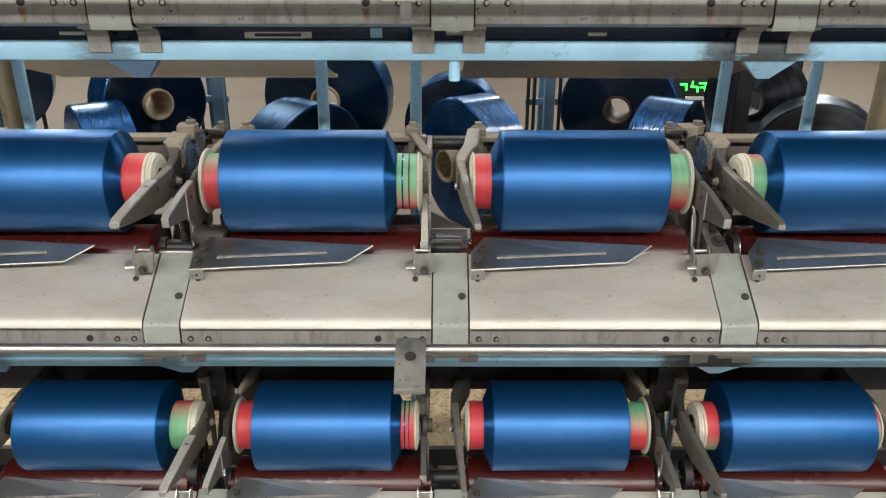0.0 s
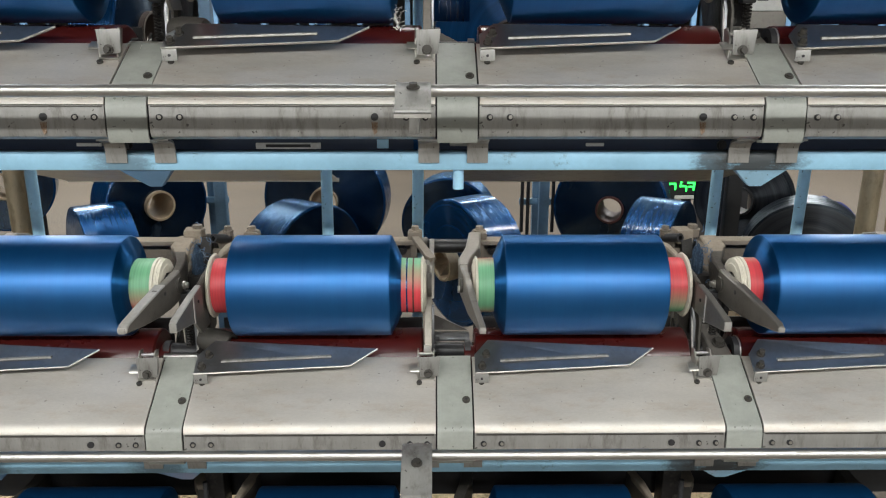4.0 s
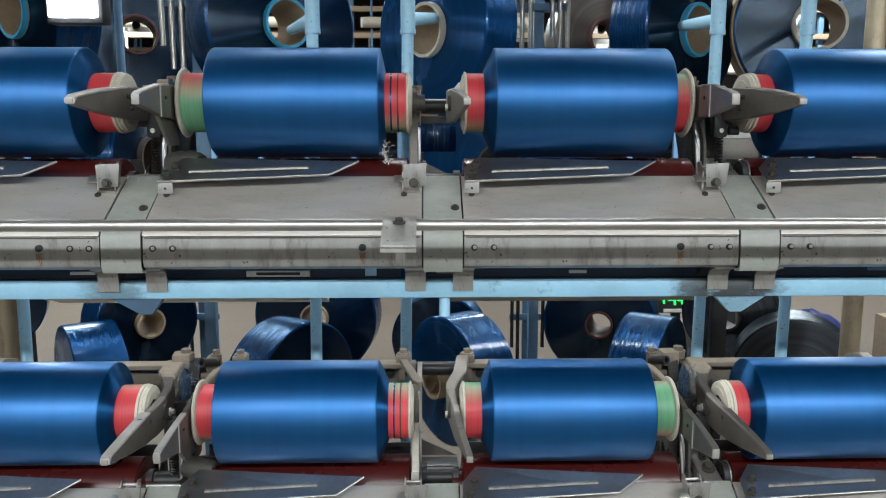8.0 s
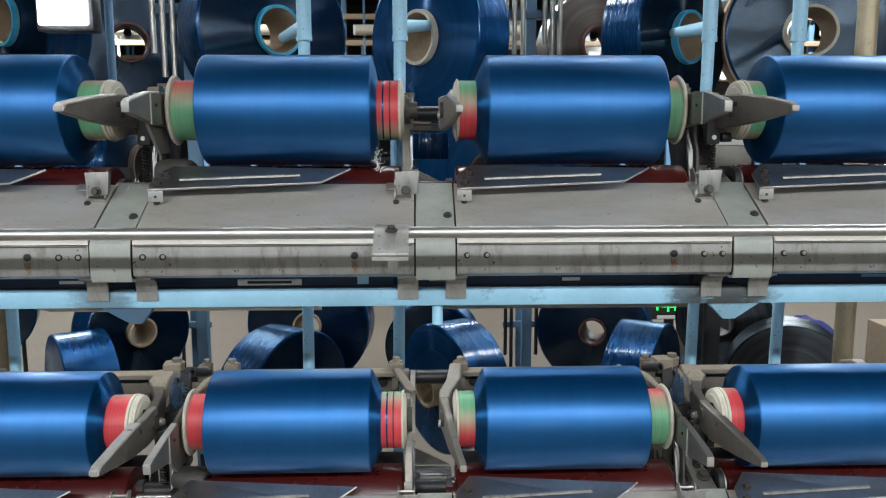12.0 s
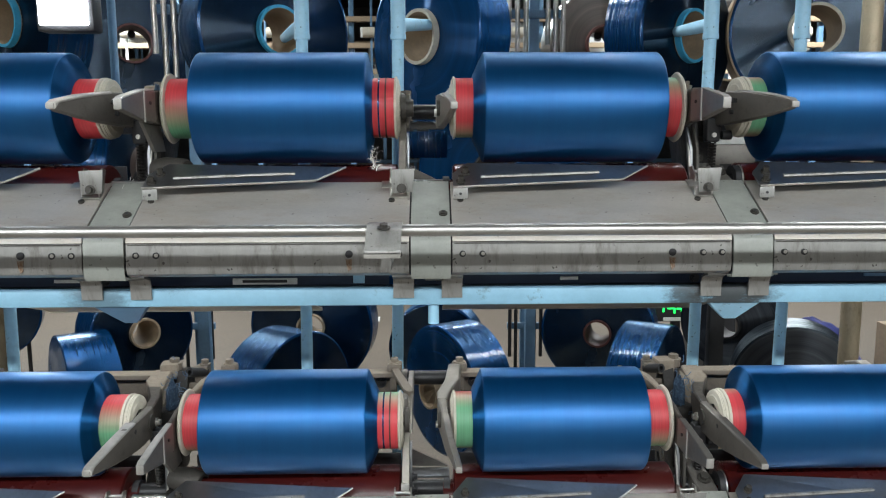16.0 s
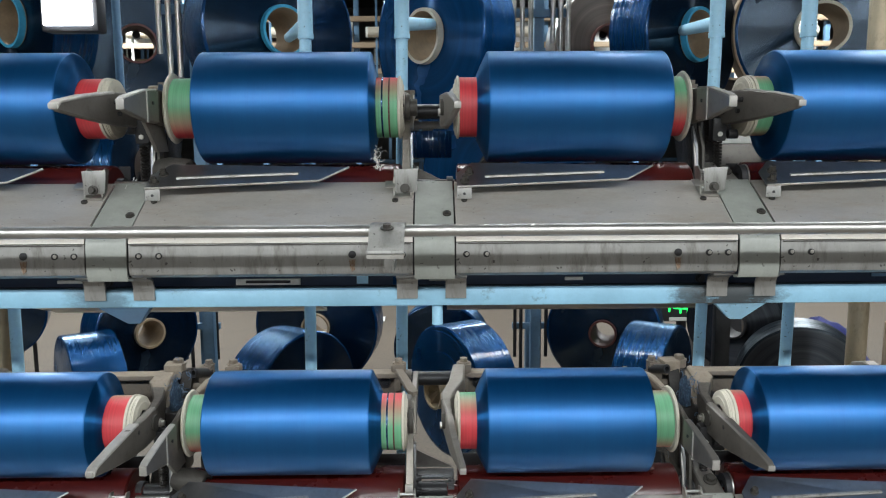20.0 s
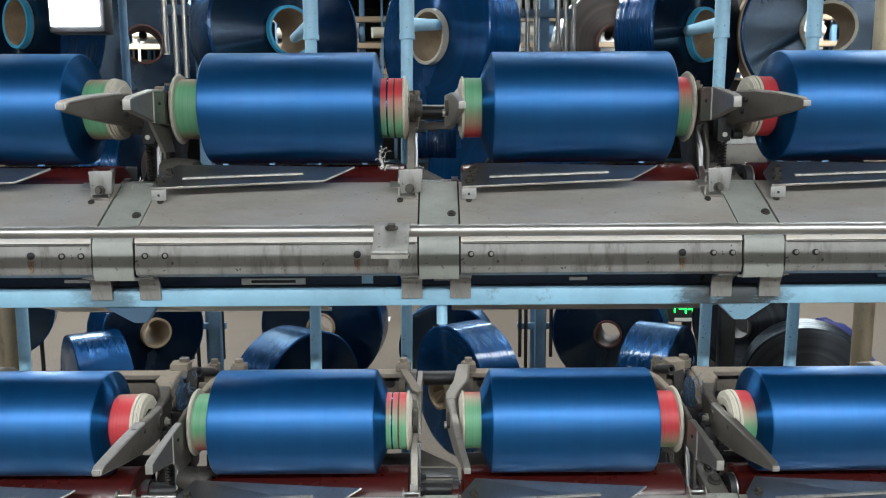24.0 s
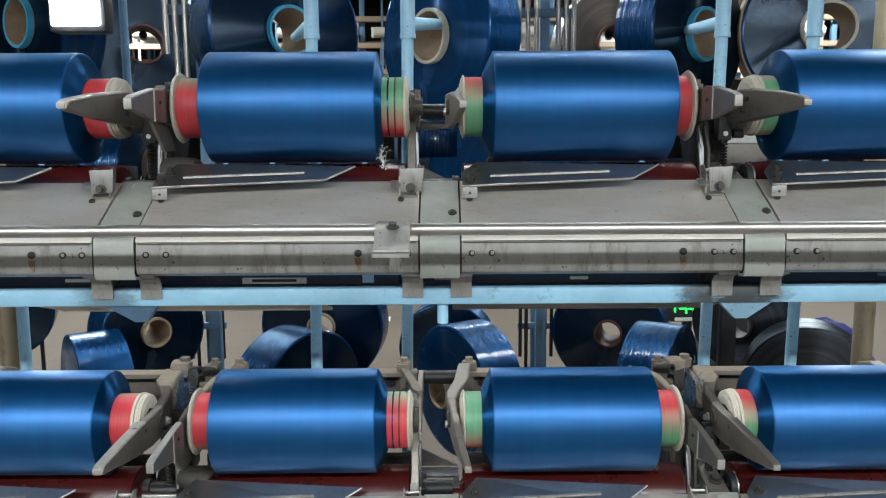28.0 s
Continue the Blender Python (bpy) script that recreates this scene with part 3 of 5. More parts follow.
def yarn_package(k, tier, a):
    """A cheese of blue yarn wound on a plastic tube with paper end bands."""
    R = (0.0668, 0.0665, 0.0675)[tier]
    tc, lo, hi, tl, th = WOUND[k]
    HALF = 0.1405
    if tier == 2:
        HALF, lo, hi = 0.1365, tc + (lo - tc) * 0.955, tc + (hi - tc) * (0.90 if k == 2 else 1.02 if k == 0 else 0.955)
    dx, dy, dz = SHIFT[tier]
    along, low, high, less = NUDGE.get((k, tier), (0, 0, 0, 0))
    dx, lo, hi, th = dx + along, lo + low, hi + high, th - less
    p = empty("yarn_package", pose(tc + dx, 0.0075 + dy, a + dz), "satin royal-blue yarn package on a tube with red-green ends", "yarn package", "winding packages")
    lo, hi = lo - tc, hi - tc
    prof = [(lo - 0.0010, R - 0.0015), (lo - 0.0002, R - 0.0005), (lo + 0.0008, R), (hi - 0.0008, R), (hi + 0.0002, R - 0.0005), (hi + 0.0010, R - 0.0015)]
    part("yarn_body", lathe(B(), prof, 96, False), YARN, p)
    for s, e, t in ((-1, lo, tl), (1, hi, th)):
        part("wound_end", lathe(B(), [(e + s * t, 0.0362), (e + s * (t + 0.0005), 0.0385), (e + s * (t * 0.55 + 0.001), 0.0385 + (R - 0.0425) * 0.5), (e + s * 0.0010, R - 0.0015)], 96, False), YARN_END_SHADE, p)
    tube = part("tube", lathe(B(), [(-HALF, 0.0285), (-HALF, 0.0335), (0.002 - HALF, 0.0356), (HALF - 0.002, 0.0356), (HALF, 0.0335), (HALF, 0.0285)], 56), CREAM, p, "cream plastic tube")
    for s, edge in ((-1, lo - tl), (1, hi + th)):
        outer = k in (-1, 2)
        facing = outer and s == (1 if k < 0 else -1)
        flared = not outer and s == (-1 if k == 0 else 1)
        end = s * (HALF - (0.011 if facing else 0.0055))
        x0, x1 = sorted((edge, end))
        part("end_band", lathe(B(), [(x0, 0.0354), (x0, 0.0362), (x1, 0.0362), (x1, 0.0354)], 56), BAND, tube, "red and green paper band", at=pose(0, 0, 0, -LAG[k] if s > 0 else 0))
        if k == 0 and s > 0:
            for f in (0.3, 0.62):
                xr = edge + (end - edge) * f
                part("transfer_ring", lathe(B(), [(xr - 0.001, 0.036), (xr - 0.001, 0.0365), (xr + 0.001, 0.0365), (xr + 0.001, 0.036)], 56), YARN_FAR if f < 0.5 else MAROON, tube, "thin ring of transfer-tail yarn")
        if flared:
            part("flange", lathe(B(), [(end, 0.034), (end + s * 0.0010, 0.0412), (end + s * 0.0030, 0.0428), (end + s * 0.0050, 0.0410), (end + s * 0.0060, 0.034)], 56), CREAM, tube, "cream flared flange")
        elif facing:
            for q, (r0, w0, w1) in enumerate(((0.0372, 0.0, 0.0040), (0.0362, 0.0044, 0.0080), (0.0350, 0.0084, 0.0115))):
                xa, xb = end + s * w0, end + s * w1
                part("stepped_ring", lathe(B(), [(xa, 0.026), (xa, r0), (xb - s * 0.0006, r0 + 0.0002), (xb, r0 - 0.001), (xb, 0.026)], 56), CREAM, tube)
        else:
            part("flange", lathe(B(), [(end, 0.034), (end + s * 0.0008, 0.0378), (end + s * 0.0030, 0.0384), (end + s * 0.0045, 0.034)], 56), CREAM, tube, "cream narrow flange")
        part("inner_ring", lathe(B(), [(s * (HALF - 0.003), 0.0165), (s * (HALF + 0.0012), 0.0175), (s * (HALF + 0.0015), 0.0275), (s * (HALF - 0.0002), 0.0300), (s * (HALF - 0.004), 0.0300)], 40), CREAM, tube)
        for j in range(6):
            q = j * math.pi / 3
            part("spoke", box(B(), (s * (HALF - 0.0005), 0.0125 * math.cos(q), 0.0125 * math.sin(q)), (0.003, 0.008, 0.0028), 0, pose(0, 0, 0, math.degrees(q))), DARK, tube)
    PACKAGES[(k, tier)] = p
    return p


def bar(stations):
    """A cast plate through (x, y, z_low, z_high, thickness) stations, with softened edges."""
    secs = []
    for x, y, lo, hi, t in stations:
        h = t / 2
        b = min(0.0018, (hi - lo) * 0.3, h * 0.6)
        secs.append([(x - h, y, lo + b), (x - h + b, y, lo), (x + h - b, y, lo), (x + h, y, lo + b), (x + h, y, hi - b), (x + h - b, y, hi), (x - h + b, y, hi), (x - h, y, hi - b)])
    return loft(B(), secs)


def long_arm(c, s, skin, spread):
    """Arm from the beam round the tube end, drawn out to a long flat pointed handle."""
    arm = part("arm", bar([(s * 0.124, 0.172, -0.016, 0.017, 0.012), (s * 0.128, 0.128, -0.018, 0.025, 0.018), (s * 0.134, 0.090, -0.022, 0.023, 0.020),
                           (s * 0.147, 0.050, -0.024, 0.020, 0.013), (s * 0.1505, 0.018, -0.0235, 0.018, 0.011)]), skin, c)
    part("shoulder", bar([(s * 0.1265, 0.150, 0.010, 0.0275, 0.026), (s * 0.1300, 0.105, 0.008, 0.0265, 0.028), (s * 0.1385, 0.080, 0.004, 0.0215, 0.018)]), DUSTY, arm, "dust-covered shoulder")
    def out(x, y):
        return s * (x + spread * (0.02 - y) / 0.16)
    handle = part("handle", bar([(out(0.1505, 0.020), 0.020, -0.0225, 0.0180, 0.010), (out(0.1490, -0.020), -0.020, -0.0215, 0.0180, 0.010), (out(0.1455, -0.060), -0.060, -0.0185, 0.0165, 0.0095),
                                 (out(0.1395, -0.098), -0.098, -0.0140, 0.0110, 0.009), (out(0.1325, -0.138), -0.138, -0.0075, 0.0032, 0.008), (out(0.1318, -0.1435), -0.1435, -0.0055, 0.0012, 0.007)]), LEVER, c, "long tapered bare aluminium handle")
    # left handles: wider bright edge, the lamp's light put into its metal
    w = 0.0036 if s > 0 else 0.0
    part("worn_edge", bar([(out(0.1462, -0.042), -0.042, 0.0150, 0.0184, 0.0096 + w), (out(0.1392, -0.098), -0.098, 0.0082, 0.0122, 0.0092 + w), (out(0.1325, -0.138), -0.138, 0.0012, 0.0046, 0.0082 + w), (out(0.1318, -0.1440), -0.1440, -0.0055, 0.0020, 0.0075 + w)]), WORN_LIT if s > 0 else LEVER, handle, "worn handle edge")
    part("worn_tip", box(B(), (out(0.1316, -0.1445), -0.1445, -0.0024), (0.0078, 0.002, 0.0060), 0.0006), TIP, handle)
    for by, bz in ((-0.030, 0.0065), (-0.041, 0.0060), (-0.034, -0.0070)):
        part("hole_plug", rod(B(), (s * 0.138, by, bz), (s * 0.1545, by, bz), 0.0030, 12), DARK, handle)
    part("pivot_bolt", bolt(rod(B(), (s * 0.150, 0.020, -0.004), (s * 0.1590, 0.020, -0.004), 0.0052, 14), (s * 0.1590, 0.020, -0.004), (s, 0, 0), 0.0040, 0.004), BRIGHT, c)
    return arm


def short_arm(c, s, skin):
    """Arm whose front is a folded plate, tapered to a blunt tip."""
    arm = part("arm", bar([(s * 0.124, 0.172, -0.014, 0.017, 0.010), (s * 0.134, 0.120, -0.018, 0.024, 0.010), (s * 0.1500, 0.060, -0.022, 0.022, 0.008),
                           (s * 0.1480, 0.0, -0.022, 0.0210, 0.007), (s * 0.1436, -0.046, -0.0195, 0.0200, 0.006)]), skin, c)
    part("crest", bar([(s * 0.130, 0.150, 0.014, 0.026, 0.012), (s * 0.140, 0.095, 0.016, 0.030, 0.012), (s * 0.1490, 0.058, 0.015, 0.0225, 0.009)]), DUSTY, arm, "dusty curved crest of the arm")
    handle = part("handle", bar([(s * 0.1436, -0.044, -0.0190, 0.0195, 0.0062), (s * 0.1432, -0.083, -0.0175, 0.0178, 0.0075), (s * 0.1468, -0.134, -0.0075, 0.0075, 0.0085), (s * 0.1470, -0.1395, -0.0060, 0.0055, 0.0075)]), LEVER, c, "folded plate handle of bare aluminium")
    part("fold_edge", bar([(s * 0.1394, -0.0815, -0.0180, 0.0182, 0.0012), (s * 0.1394, -0.0845, -0.0178, 0.0178, 0.0012)]), WORN_LIT, handle, "bright folded edge")
    part("worn_edge", bar([(s * 0.1434, -0.050, 0.0178, 0.0205, 0.0075), (s * 0.1432, -0.083, 0.0165, 0.0188, 0.0082), (s * 0.1468, -0.134, 0.0060, 0.0085, 0.0088), (s * 0.1470, -0.1400, 0.0035, 0.0060, 0.008)]), WORN_LIT if s < 0 else LEVER, handle, "worn handle edge")
    part("worn_tip", box(B(), (s * 0.1470, -0.1400, 0.0), (0.0085, 0.002, 0.0115), 0.0006), TIP, handle)
    part("hole_plug", rod(B(), (s * 0.1475, -0.064, 0.004), (s * 0.1385, -0.064, 0.004), 0.0020, 10), DARK, handle)
    if s < 0:
        part("gusset", prism(B(), [(-0.070, -0.016), (-0.010, -0.016), (0.006, -0.052), (-0.030, -0.052)], s * 0.1500 - 0.002, s * 0.1500 + 0.002), LEVER, c, "grey sheet gusset")
    return arm


def cradle(k, a, side, tier):
    """Package cradle: channel beam behind the package, two arms to the tube ends, handles to the front."""
    c = empty("package_cradle", pose(WOUND[k][0] + SHIFT[tier][0], SHIFT[tier][1], a + SHIFT[tier][2]), "dusty cast cradle with flat handle arms that holds a yarn package", "package cradle", "package cradles")
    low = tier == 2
    # lowest tier takes darker castings: its shadow and dirt put into the colour
    skin, crust, light = (GRIME_SHADE, GRIME_SHADE, CAST) if low else (BEAM, DUSTY, CAST_TAN)
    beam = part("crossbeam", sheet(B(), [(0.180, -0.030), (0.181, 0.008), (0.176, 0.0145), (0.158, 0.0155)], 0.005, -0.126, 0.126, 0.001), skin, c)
    part("top_flange", box(B(), (0, 0.166, 0.0165), (0.250, 0.024, 0.0035), 0.001), crust, beam, "dusty top flange")
    part("front_lip", box(B(), (0, 0.1545, 0.0145), (0.250, 0.003, 0.0065), 0.0008), light, beam)
    for s in (-1, 1):
        part("end_frame", bar([(s * 0.1225, 0.182, -0.026, 0.0185, 0.008), (s * 0.1215, 0.156, -0.010, 0.0190, 0.0085)]), light, beam)
        part("beam_washer", lathe(B(), [(-0.002, 0.004), (-0.002, 0.0085), (0.002, 0.0085), (0.002, 0.004)], 20), BLACK, beam, at=pose(s * 0.102, 0.1745, -0.002, 0, 0, 90))
        part("beam_bolt", bolt(B(), (s * 0.102, 0.1735, -0.002), (0, -1, 0), 0.0042, 0.004), DARK, beam)
        hub = rod(B(), (s * 0.1435, 0.0075, 0), (s * 0.1490, 0.0075, 0), 0.016, 20)
        if tier != 1 or k != 0:
            rod(hub, (s * 0.1490, 0.0075, 0), (s * 0.158, 0.0075, 0), 0.0105, 16)
        part("bearing_hub", hub, CAST, c)
        wide = (s == -side)
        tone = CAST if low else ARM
        if wide and k in (-1, 2):
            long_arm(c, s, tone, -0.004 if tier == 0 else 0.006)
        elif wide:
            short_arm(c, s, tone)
        elif k == 0:
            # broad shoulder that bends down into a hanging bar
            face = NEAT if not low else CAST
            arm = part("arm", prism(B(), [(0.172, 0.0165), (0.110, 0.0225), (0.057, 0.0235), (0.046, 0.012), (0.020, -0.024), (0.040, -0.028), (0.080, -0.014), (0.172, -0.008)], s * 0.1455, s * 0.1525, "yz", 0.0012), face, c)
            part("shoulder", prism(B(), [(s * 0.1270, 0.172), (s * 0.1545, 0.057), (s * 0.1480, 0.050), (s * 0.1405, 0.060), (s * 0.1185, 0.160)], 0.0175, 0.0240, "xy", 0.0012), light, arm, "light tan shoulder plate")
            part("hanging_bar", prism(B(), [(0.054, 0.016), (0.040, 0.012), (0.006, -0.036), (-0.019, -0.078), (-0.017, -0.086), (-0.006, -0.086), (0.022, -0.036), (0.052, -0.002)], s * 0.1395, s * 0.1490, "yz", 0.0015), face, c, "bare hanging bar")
            part("bar_tip", box(B(), (s * 0.1435, -0.0185, -0.0815), (0.0105, 0.004, 0.012), 0.001), WORN_LIT, c)
            part("front_boss", box(B(), (s * 0.1390, 0.046, 0.002), (0.016, 0.026, 0.036), 0.004), LEVER, c)
            part("side_bar", prism(B(), [(0.012, -0.030), (0.004, -0.030), (-0.006, -0.112), (0.004, -0.112)], s * 0.1492, s * 0.1525, "yz", 0.0006), BLADE, c)
            for bz in (-0.075, -0.093):
                part("side_bolt", bolt(B(), (s * 0.1525, 0.0, bz), (s, 0, 0), 0.0040, 0.005), DARK, c)
        else:
            face, inset = NEAT if not low else CAST, 0.005 if tier == 1 else 0.0
            arm = part("arm", bar([(s * 0.1290, 0.178, -0.014, 0.024, 0.016), (s * 0.1315, 0.150, -0.014, 0.033, 0.018), (s * 0.1370, 0.105, -0.014, 0.0240, 0.020), (s * 0.1500, 0.066, -0.018, 0.0190, 0.017), (s * 0.1520, 0.040, -0.024, 0.0180, 0.013)]), face, c)
            handle = part("handle", bar([(s * 0.1520, 0.042, -0.023, 0.0175, 0.012), (s * 0.1500, 0.004, -0.023, 0.0180, 0.0085), (s * 0.1460, -0.060, -0.0170, 0.0120, 0.008), (s * (0.1418 - inset), -0.136, -0.0080, 0.0030, 0.0075), (s * (0.1414 - inset), -0.1430, -0.0060, 0.0005, 0.007)]), NEAT, c, "narrow bare aluminium handle")
            part("worn_edge", bar([(s * 0.1480, -0.020, 0.0150, 0.0172, 0.0082), (s * 0.1460, -0.060, 0.0105, 0.0128, 0.0082), (s * (0.1416 - inset), -0.1430, -0.0010, 0.0012, 0.0074)]), NEAT, handle)
            part("worn_tip", box(B(), (s * (0.1414 - inset), -0.1435, -0.0028), (0.0075, 0.002, 0.0068), 0.0006), TIP, handle)
            part("side_pin", rod(B(), (s * 0.150, 0.006, -0.006), (s * 0.1610, 0.006, -0.006), 0.0046, 14), BRIGHT, c)
        if not low and not (k == 0 or (k, s) == (1, -1)):
            continue
        part("cap_lug", box(B(), (s * 0.1235, 0.170, 0.0235), (0.022, 0.022, 0.012), 0.003), light, c)
        part("cap_bolt", bolt(B(), (s * 0.1235, 0.170, 0.0290), (0, 0, 1), 0.0062, 0.006), crust, c)
    return c


def coil(x, y, z, r, length, turns, wire):
    bm = B()
    n, seg = turns * 12, 6
    rows = []
    for i in range(n + 1):
        q = 2 * math.pi * i / 12
        c = Vector((x + r * math.cos(q), y + r * math.sin(q), z - length * i / n))
        out = Vector((math.cos(q), math.sin(q), 0))
        rows.append([c + (out * math.cos(w) + Vector((0, 0, 1)) * math.sin(w)) * wire for w in (2 * math.pi * j / seg for j in range(seg))])
    return loft(bm, rows)


def gap_stand(x, a, kind, tier):
    """What stands in the gap between two packages: pivot rod, links, and on every second gap a dirty cast stand."""
    g = empty("gap_stand", pose(x + SHIFT[tier][0], 0, a), "oily cast stand with pivot rod and links between two packages", "machine bracket", "gap stands")
    low = tier == 2
    part("pivot_rod", rod(B(), (-0.046, 0.187, 0.0005), (0.046, 0.187, 0.0005), 0.0108, 24), DARK, g)
    part("shaft_sleeve", rod(B(), (-0.032, 0.018, -0.1000), (0.032, 0.018, -0.1000), 0.0118, 24), DARK, g)
    for s in (-1, 1):
        part("shaft_collar", rod(B(), (s * 0.022, 0.018, -0.1000), (s * 0.030, 0.018, -0.1000), 0.0155, 22), BLACK, g)
    part("sill_plate", box(B(), (0, 0.052, -0.134), (0.064, 0.05, 0.003), 0.0008), GRIME_SHADE, g)
    part("brace", prism(B(), [(0.03, -0.134), (0.09, -0.134), (0.086, -0.08)], -0.031, -0.028), GRIME_SHADE, g)
    if not kind:
        if not low:
            part("rod_boss", rod(B(), (-0.038, 0.187, 0.0005), (-0.030, 0.187, 0.0005), 0.0135, 20), LEVER, g)
            if tier == 0:
                part("rear_bar", box(B(), (0.0, 0.212, -0.019), (0.056, 0.006, 0.011), 0.001), LEVER, g, "light grey rear bar")
                part("rear_sheet", box(B(), (0.0, 0.222, -0.047), (0.066, 0.003, 0.040), 0.0006), YARN_FAR, g)
            part("tie_plate", box(B(), (0.0, 0.074, -0.1025), (0.062, 0.030, 0.003), 0.001), BLADE, g)
            part("tie_web", prism(B(), [(-0.030, -0.100), (0.030, -0.100), (0.006, -0.088), (-0.030, -0.070)], 0.090, 0.093, "xz"), LEVER, g)
        return g
    # dirty cast stand behind the handles
    m = 1 if x > 0 else -1
    if not low:
        part("stand_web", prism(B(), [(0.050, -0.134), (0.105, -0.134), (0.170, -0.02), (0.176, 0.024), (0.146, 0.026), (0.128, -0.01), (0.062, -0.085)], -0.008, 0.008, "yz", 0.0015), GRIME_SHADE, g)
        part("lug", box(B(), (-m * 0.004 if m > 0 else -0.022, 0.158, 0.026), (0.026, 0.028, 0.022), 0.004, pose(0, 0, 0, 0, 0, 8)), DUSTY, g, "dust-caked top lug")
        part("lug_bolt", bolt(rod(B(), (m * 0.014 - 0.002, 0.160, 0.024), (m * 0.014 - 0.002, 0.160, 0.034), 0.0105, 18), (m * 0.014 - 0.002, 0.160, 0.034), (0, 0, 1), 0.0075, 0.006), CAST_TAN, g)
        part("hook_arm", bar([(m * 0.022, 0.150, -0.010, 0.022, 0.012), (m * 0.016, 0.110, -0.012, 0.020, 0.010), (m * 0.012, 0.084, -0.030, 0.002, 0.010), (m * 0.017, 0.062, -0.034, -0.016, 0.009)]), CAST_TAN, g, "curved tan hook arm")
        part("stub_pipe", lathe(B(), [(-0.016, 0.0038), (-0.016, 0.0068), (0.016, 0.0068), (0.016, 0.0038)], 20), DARK, g, "short open pipe stub", at=pose(-m * 0.024, 0.138, 0.027, 0, 14, 90 + m * 30))
        part("stub_block", box(B(), (-m * 0.026, 0.156, 0.020), (0.020, 0.024, 0.026), 0.005), BEAM, g)
        part("stub_bolt", bolt(B(), (-m * 0.030, 0.156, 0.033), (0, 0, 1), 0.0055, 0.006), BEAM, g)
        part("cross_link", rod(B(), (-m * 0.030, 0.150, 0.002), (m * 0.010, 0.150, 0.002), 0.0060, 14), CAST_TAN, g)
        # added block, no real part: fills the gap with dark in place of shade
        part("gap_filler", box(B(), (0.002, 0.080, -0.050), (0.036, 0.040, 0.090), 0.006), GRIME_SHADE, g)
        for bz in (-0.018, -0.040, -0.064):
            part("block_bolt", bolt(B(), (0.010 - 0.006 * (bz < -0.03), 0.0595, bz), (0, -1, 0), 0.0032, 0.004), CAST, g)
        part("damper", box(B(), (0.004, 0.020, -0.028), (0.018, 0.018, 0.030), 0.004), BLACK, g)
        part("knob", rod(B(), (0.014, 0.012, -0.034), (0.026, 0.012, -0.034), 0.0058, 14), BLACK, g)
        part("damper_screw", rod(B(), (0.004, 0.012, -0.034), (0.004, 0.0085, -0.034), 0.0030, 10), BRIGHT, g)
        part("spring", coil(0.004, 0.016, -0.044, 0.0042, 0.046, 12, 0.0014), GRIME_SHADE, g, "black coil spring")
        part("hose", rod(rod(B(), (-m * 0.012, 0.036, -0.020), (-m * 0.010, 0.030, -0.075), 0.0042, 10), (-m * 0.010, 0.030, -0.075), (0.004, 0.026, -0.120), 0.0042, 10), BLACK, g, "black rubber hose")
        for dx, mat in ((-m * 0.026 - 0.004, BLADE), (-m * 0.026 + 0.004, CAST)):
            part("drop_strip", bar([(dx, 0.012, -0.034, -0.024, 0.0028), (dx, 0.006, -0.060, -0.030, 0.0030), (dx + m * 0.003, 0.001, -0.096, -0.050, 0.0034), (dx + m * 0.003, -0.002, -0.112, -0.085, 0.0030)]), mat, g, "hanging steel strip")
        part("strip_edge", rod(rod(B(), (-m * 0.026 - 0.004, 0.0095, -0.033), (-m * 0.026 - 0.004, 0.0, -0.060), 0.0013, 8), (-m * 0.026 - 0.004, 0.0, -0.060), (-m * 0.023 - 0.004, -0.004, -0.105), 0.0013, 8), WORN_LIT, g)
        if m < 0:
            # dusty elbow with an open black end, and a bright pin beside it
            part("elbow", lathe(B(), [(-0.024, 0.0100), (-0.026, 0.0135), (-0.010, 0.0168), (0.016, 0.0168), (0.020, 0.0145), (0.020, 0.0112), (-0.020, 0.0100)], 28), CAST, g, "dusty cut elbow with a black open end", at=pose(0.050, -0.004, -0.076, 0, 4, -20))
            part("elbow_plug", rod(B(), (-0.022, 0, 0), (0.014, 0, 0), 0.0110, 20), BLACK, g, at=pose(0.050, -0.004, -0.076, 0, 4, -20))
            part("elbow_leg", bar([(0.034, 0.010, -0.128, -0.084, 0.026), (0.028, -0.018, -0.126, -0.092, 0.024), (0.020, -0.032, -0.122, -0.104, 0.020)]), GRIME_SHADE, g)
            part("cross_pin", rod(B(), (-0.020, -0.018, -0.091), (0.024, -0.018, -0.091), 0.0042, 14), CHROME, g, "bright short cross pin")
            part("leg_bolt", bolt(B(), (0.046, -0.020, -0.100), (0, -0.5, 0.86), 0.0050, 0.006), DARK, g)
        else:
            part("cast_arm", bar([(0.0, 0.040, -0.118, -0.070, 0.022), (0.004, 0.004, -0.116, -0.078, 0.026), (0.008, -0.026, -0.114, -0.092, 0.026)]), LEVER, g, "dusty cast arm")
            part("arm_bolt", bolt(B(), (0.006, -0.004, -0.080), (0, -0.4, 0.9), 0.0060, 0.005), CAST, g)
            part("bushing", lathe(B(), [(0.022, 0.009), (0.022, 0.0185), (0.030, 0.0185), (0.030, 0.009)], 28), BLACK, g, at=pose(0, -0.004, -0.090))
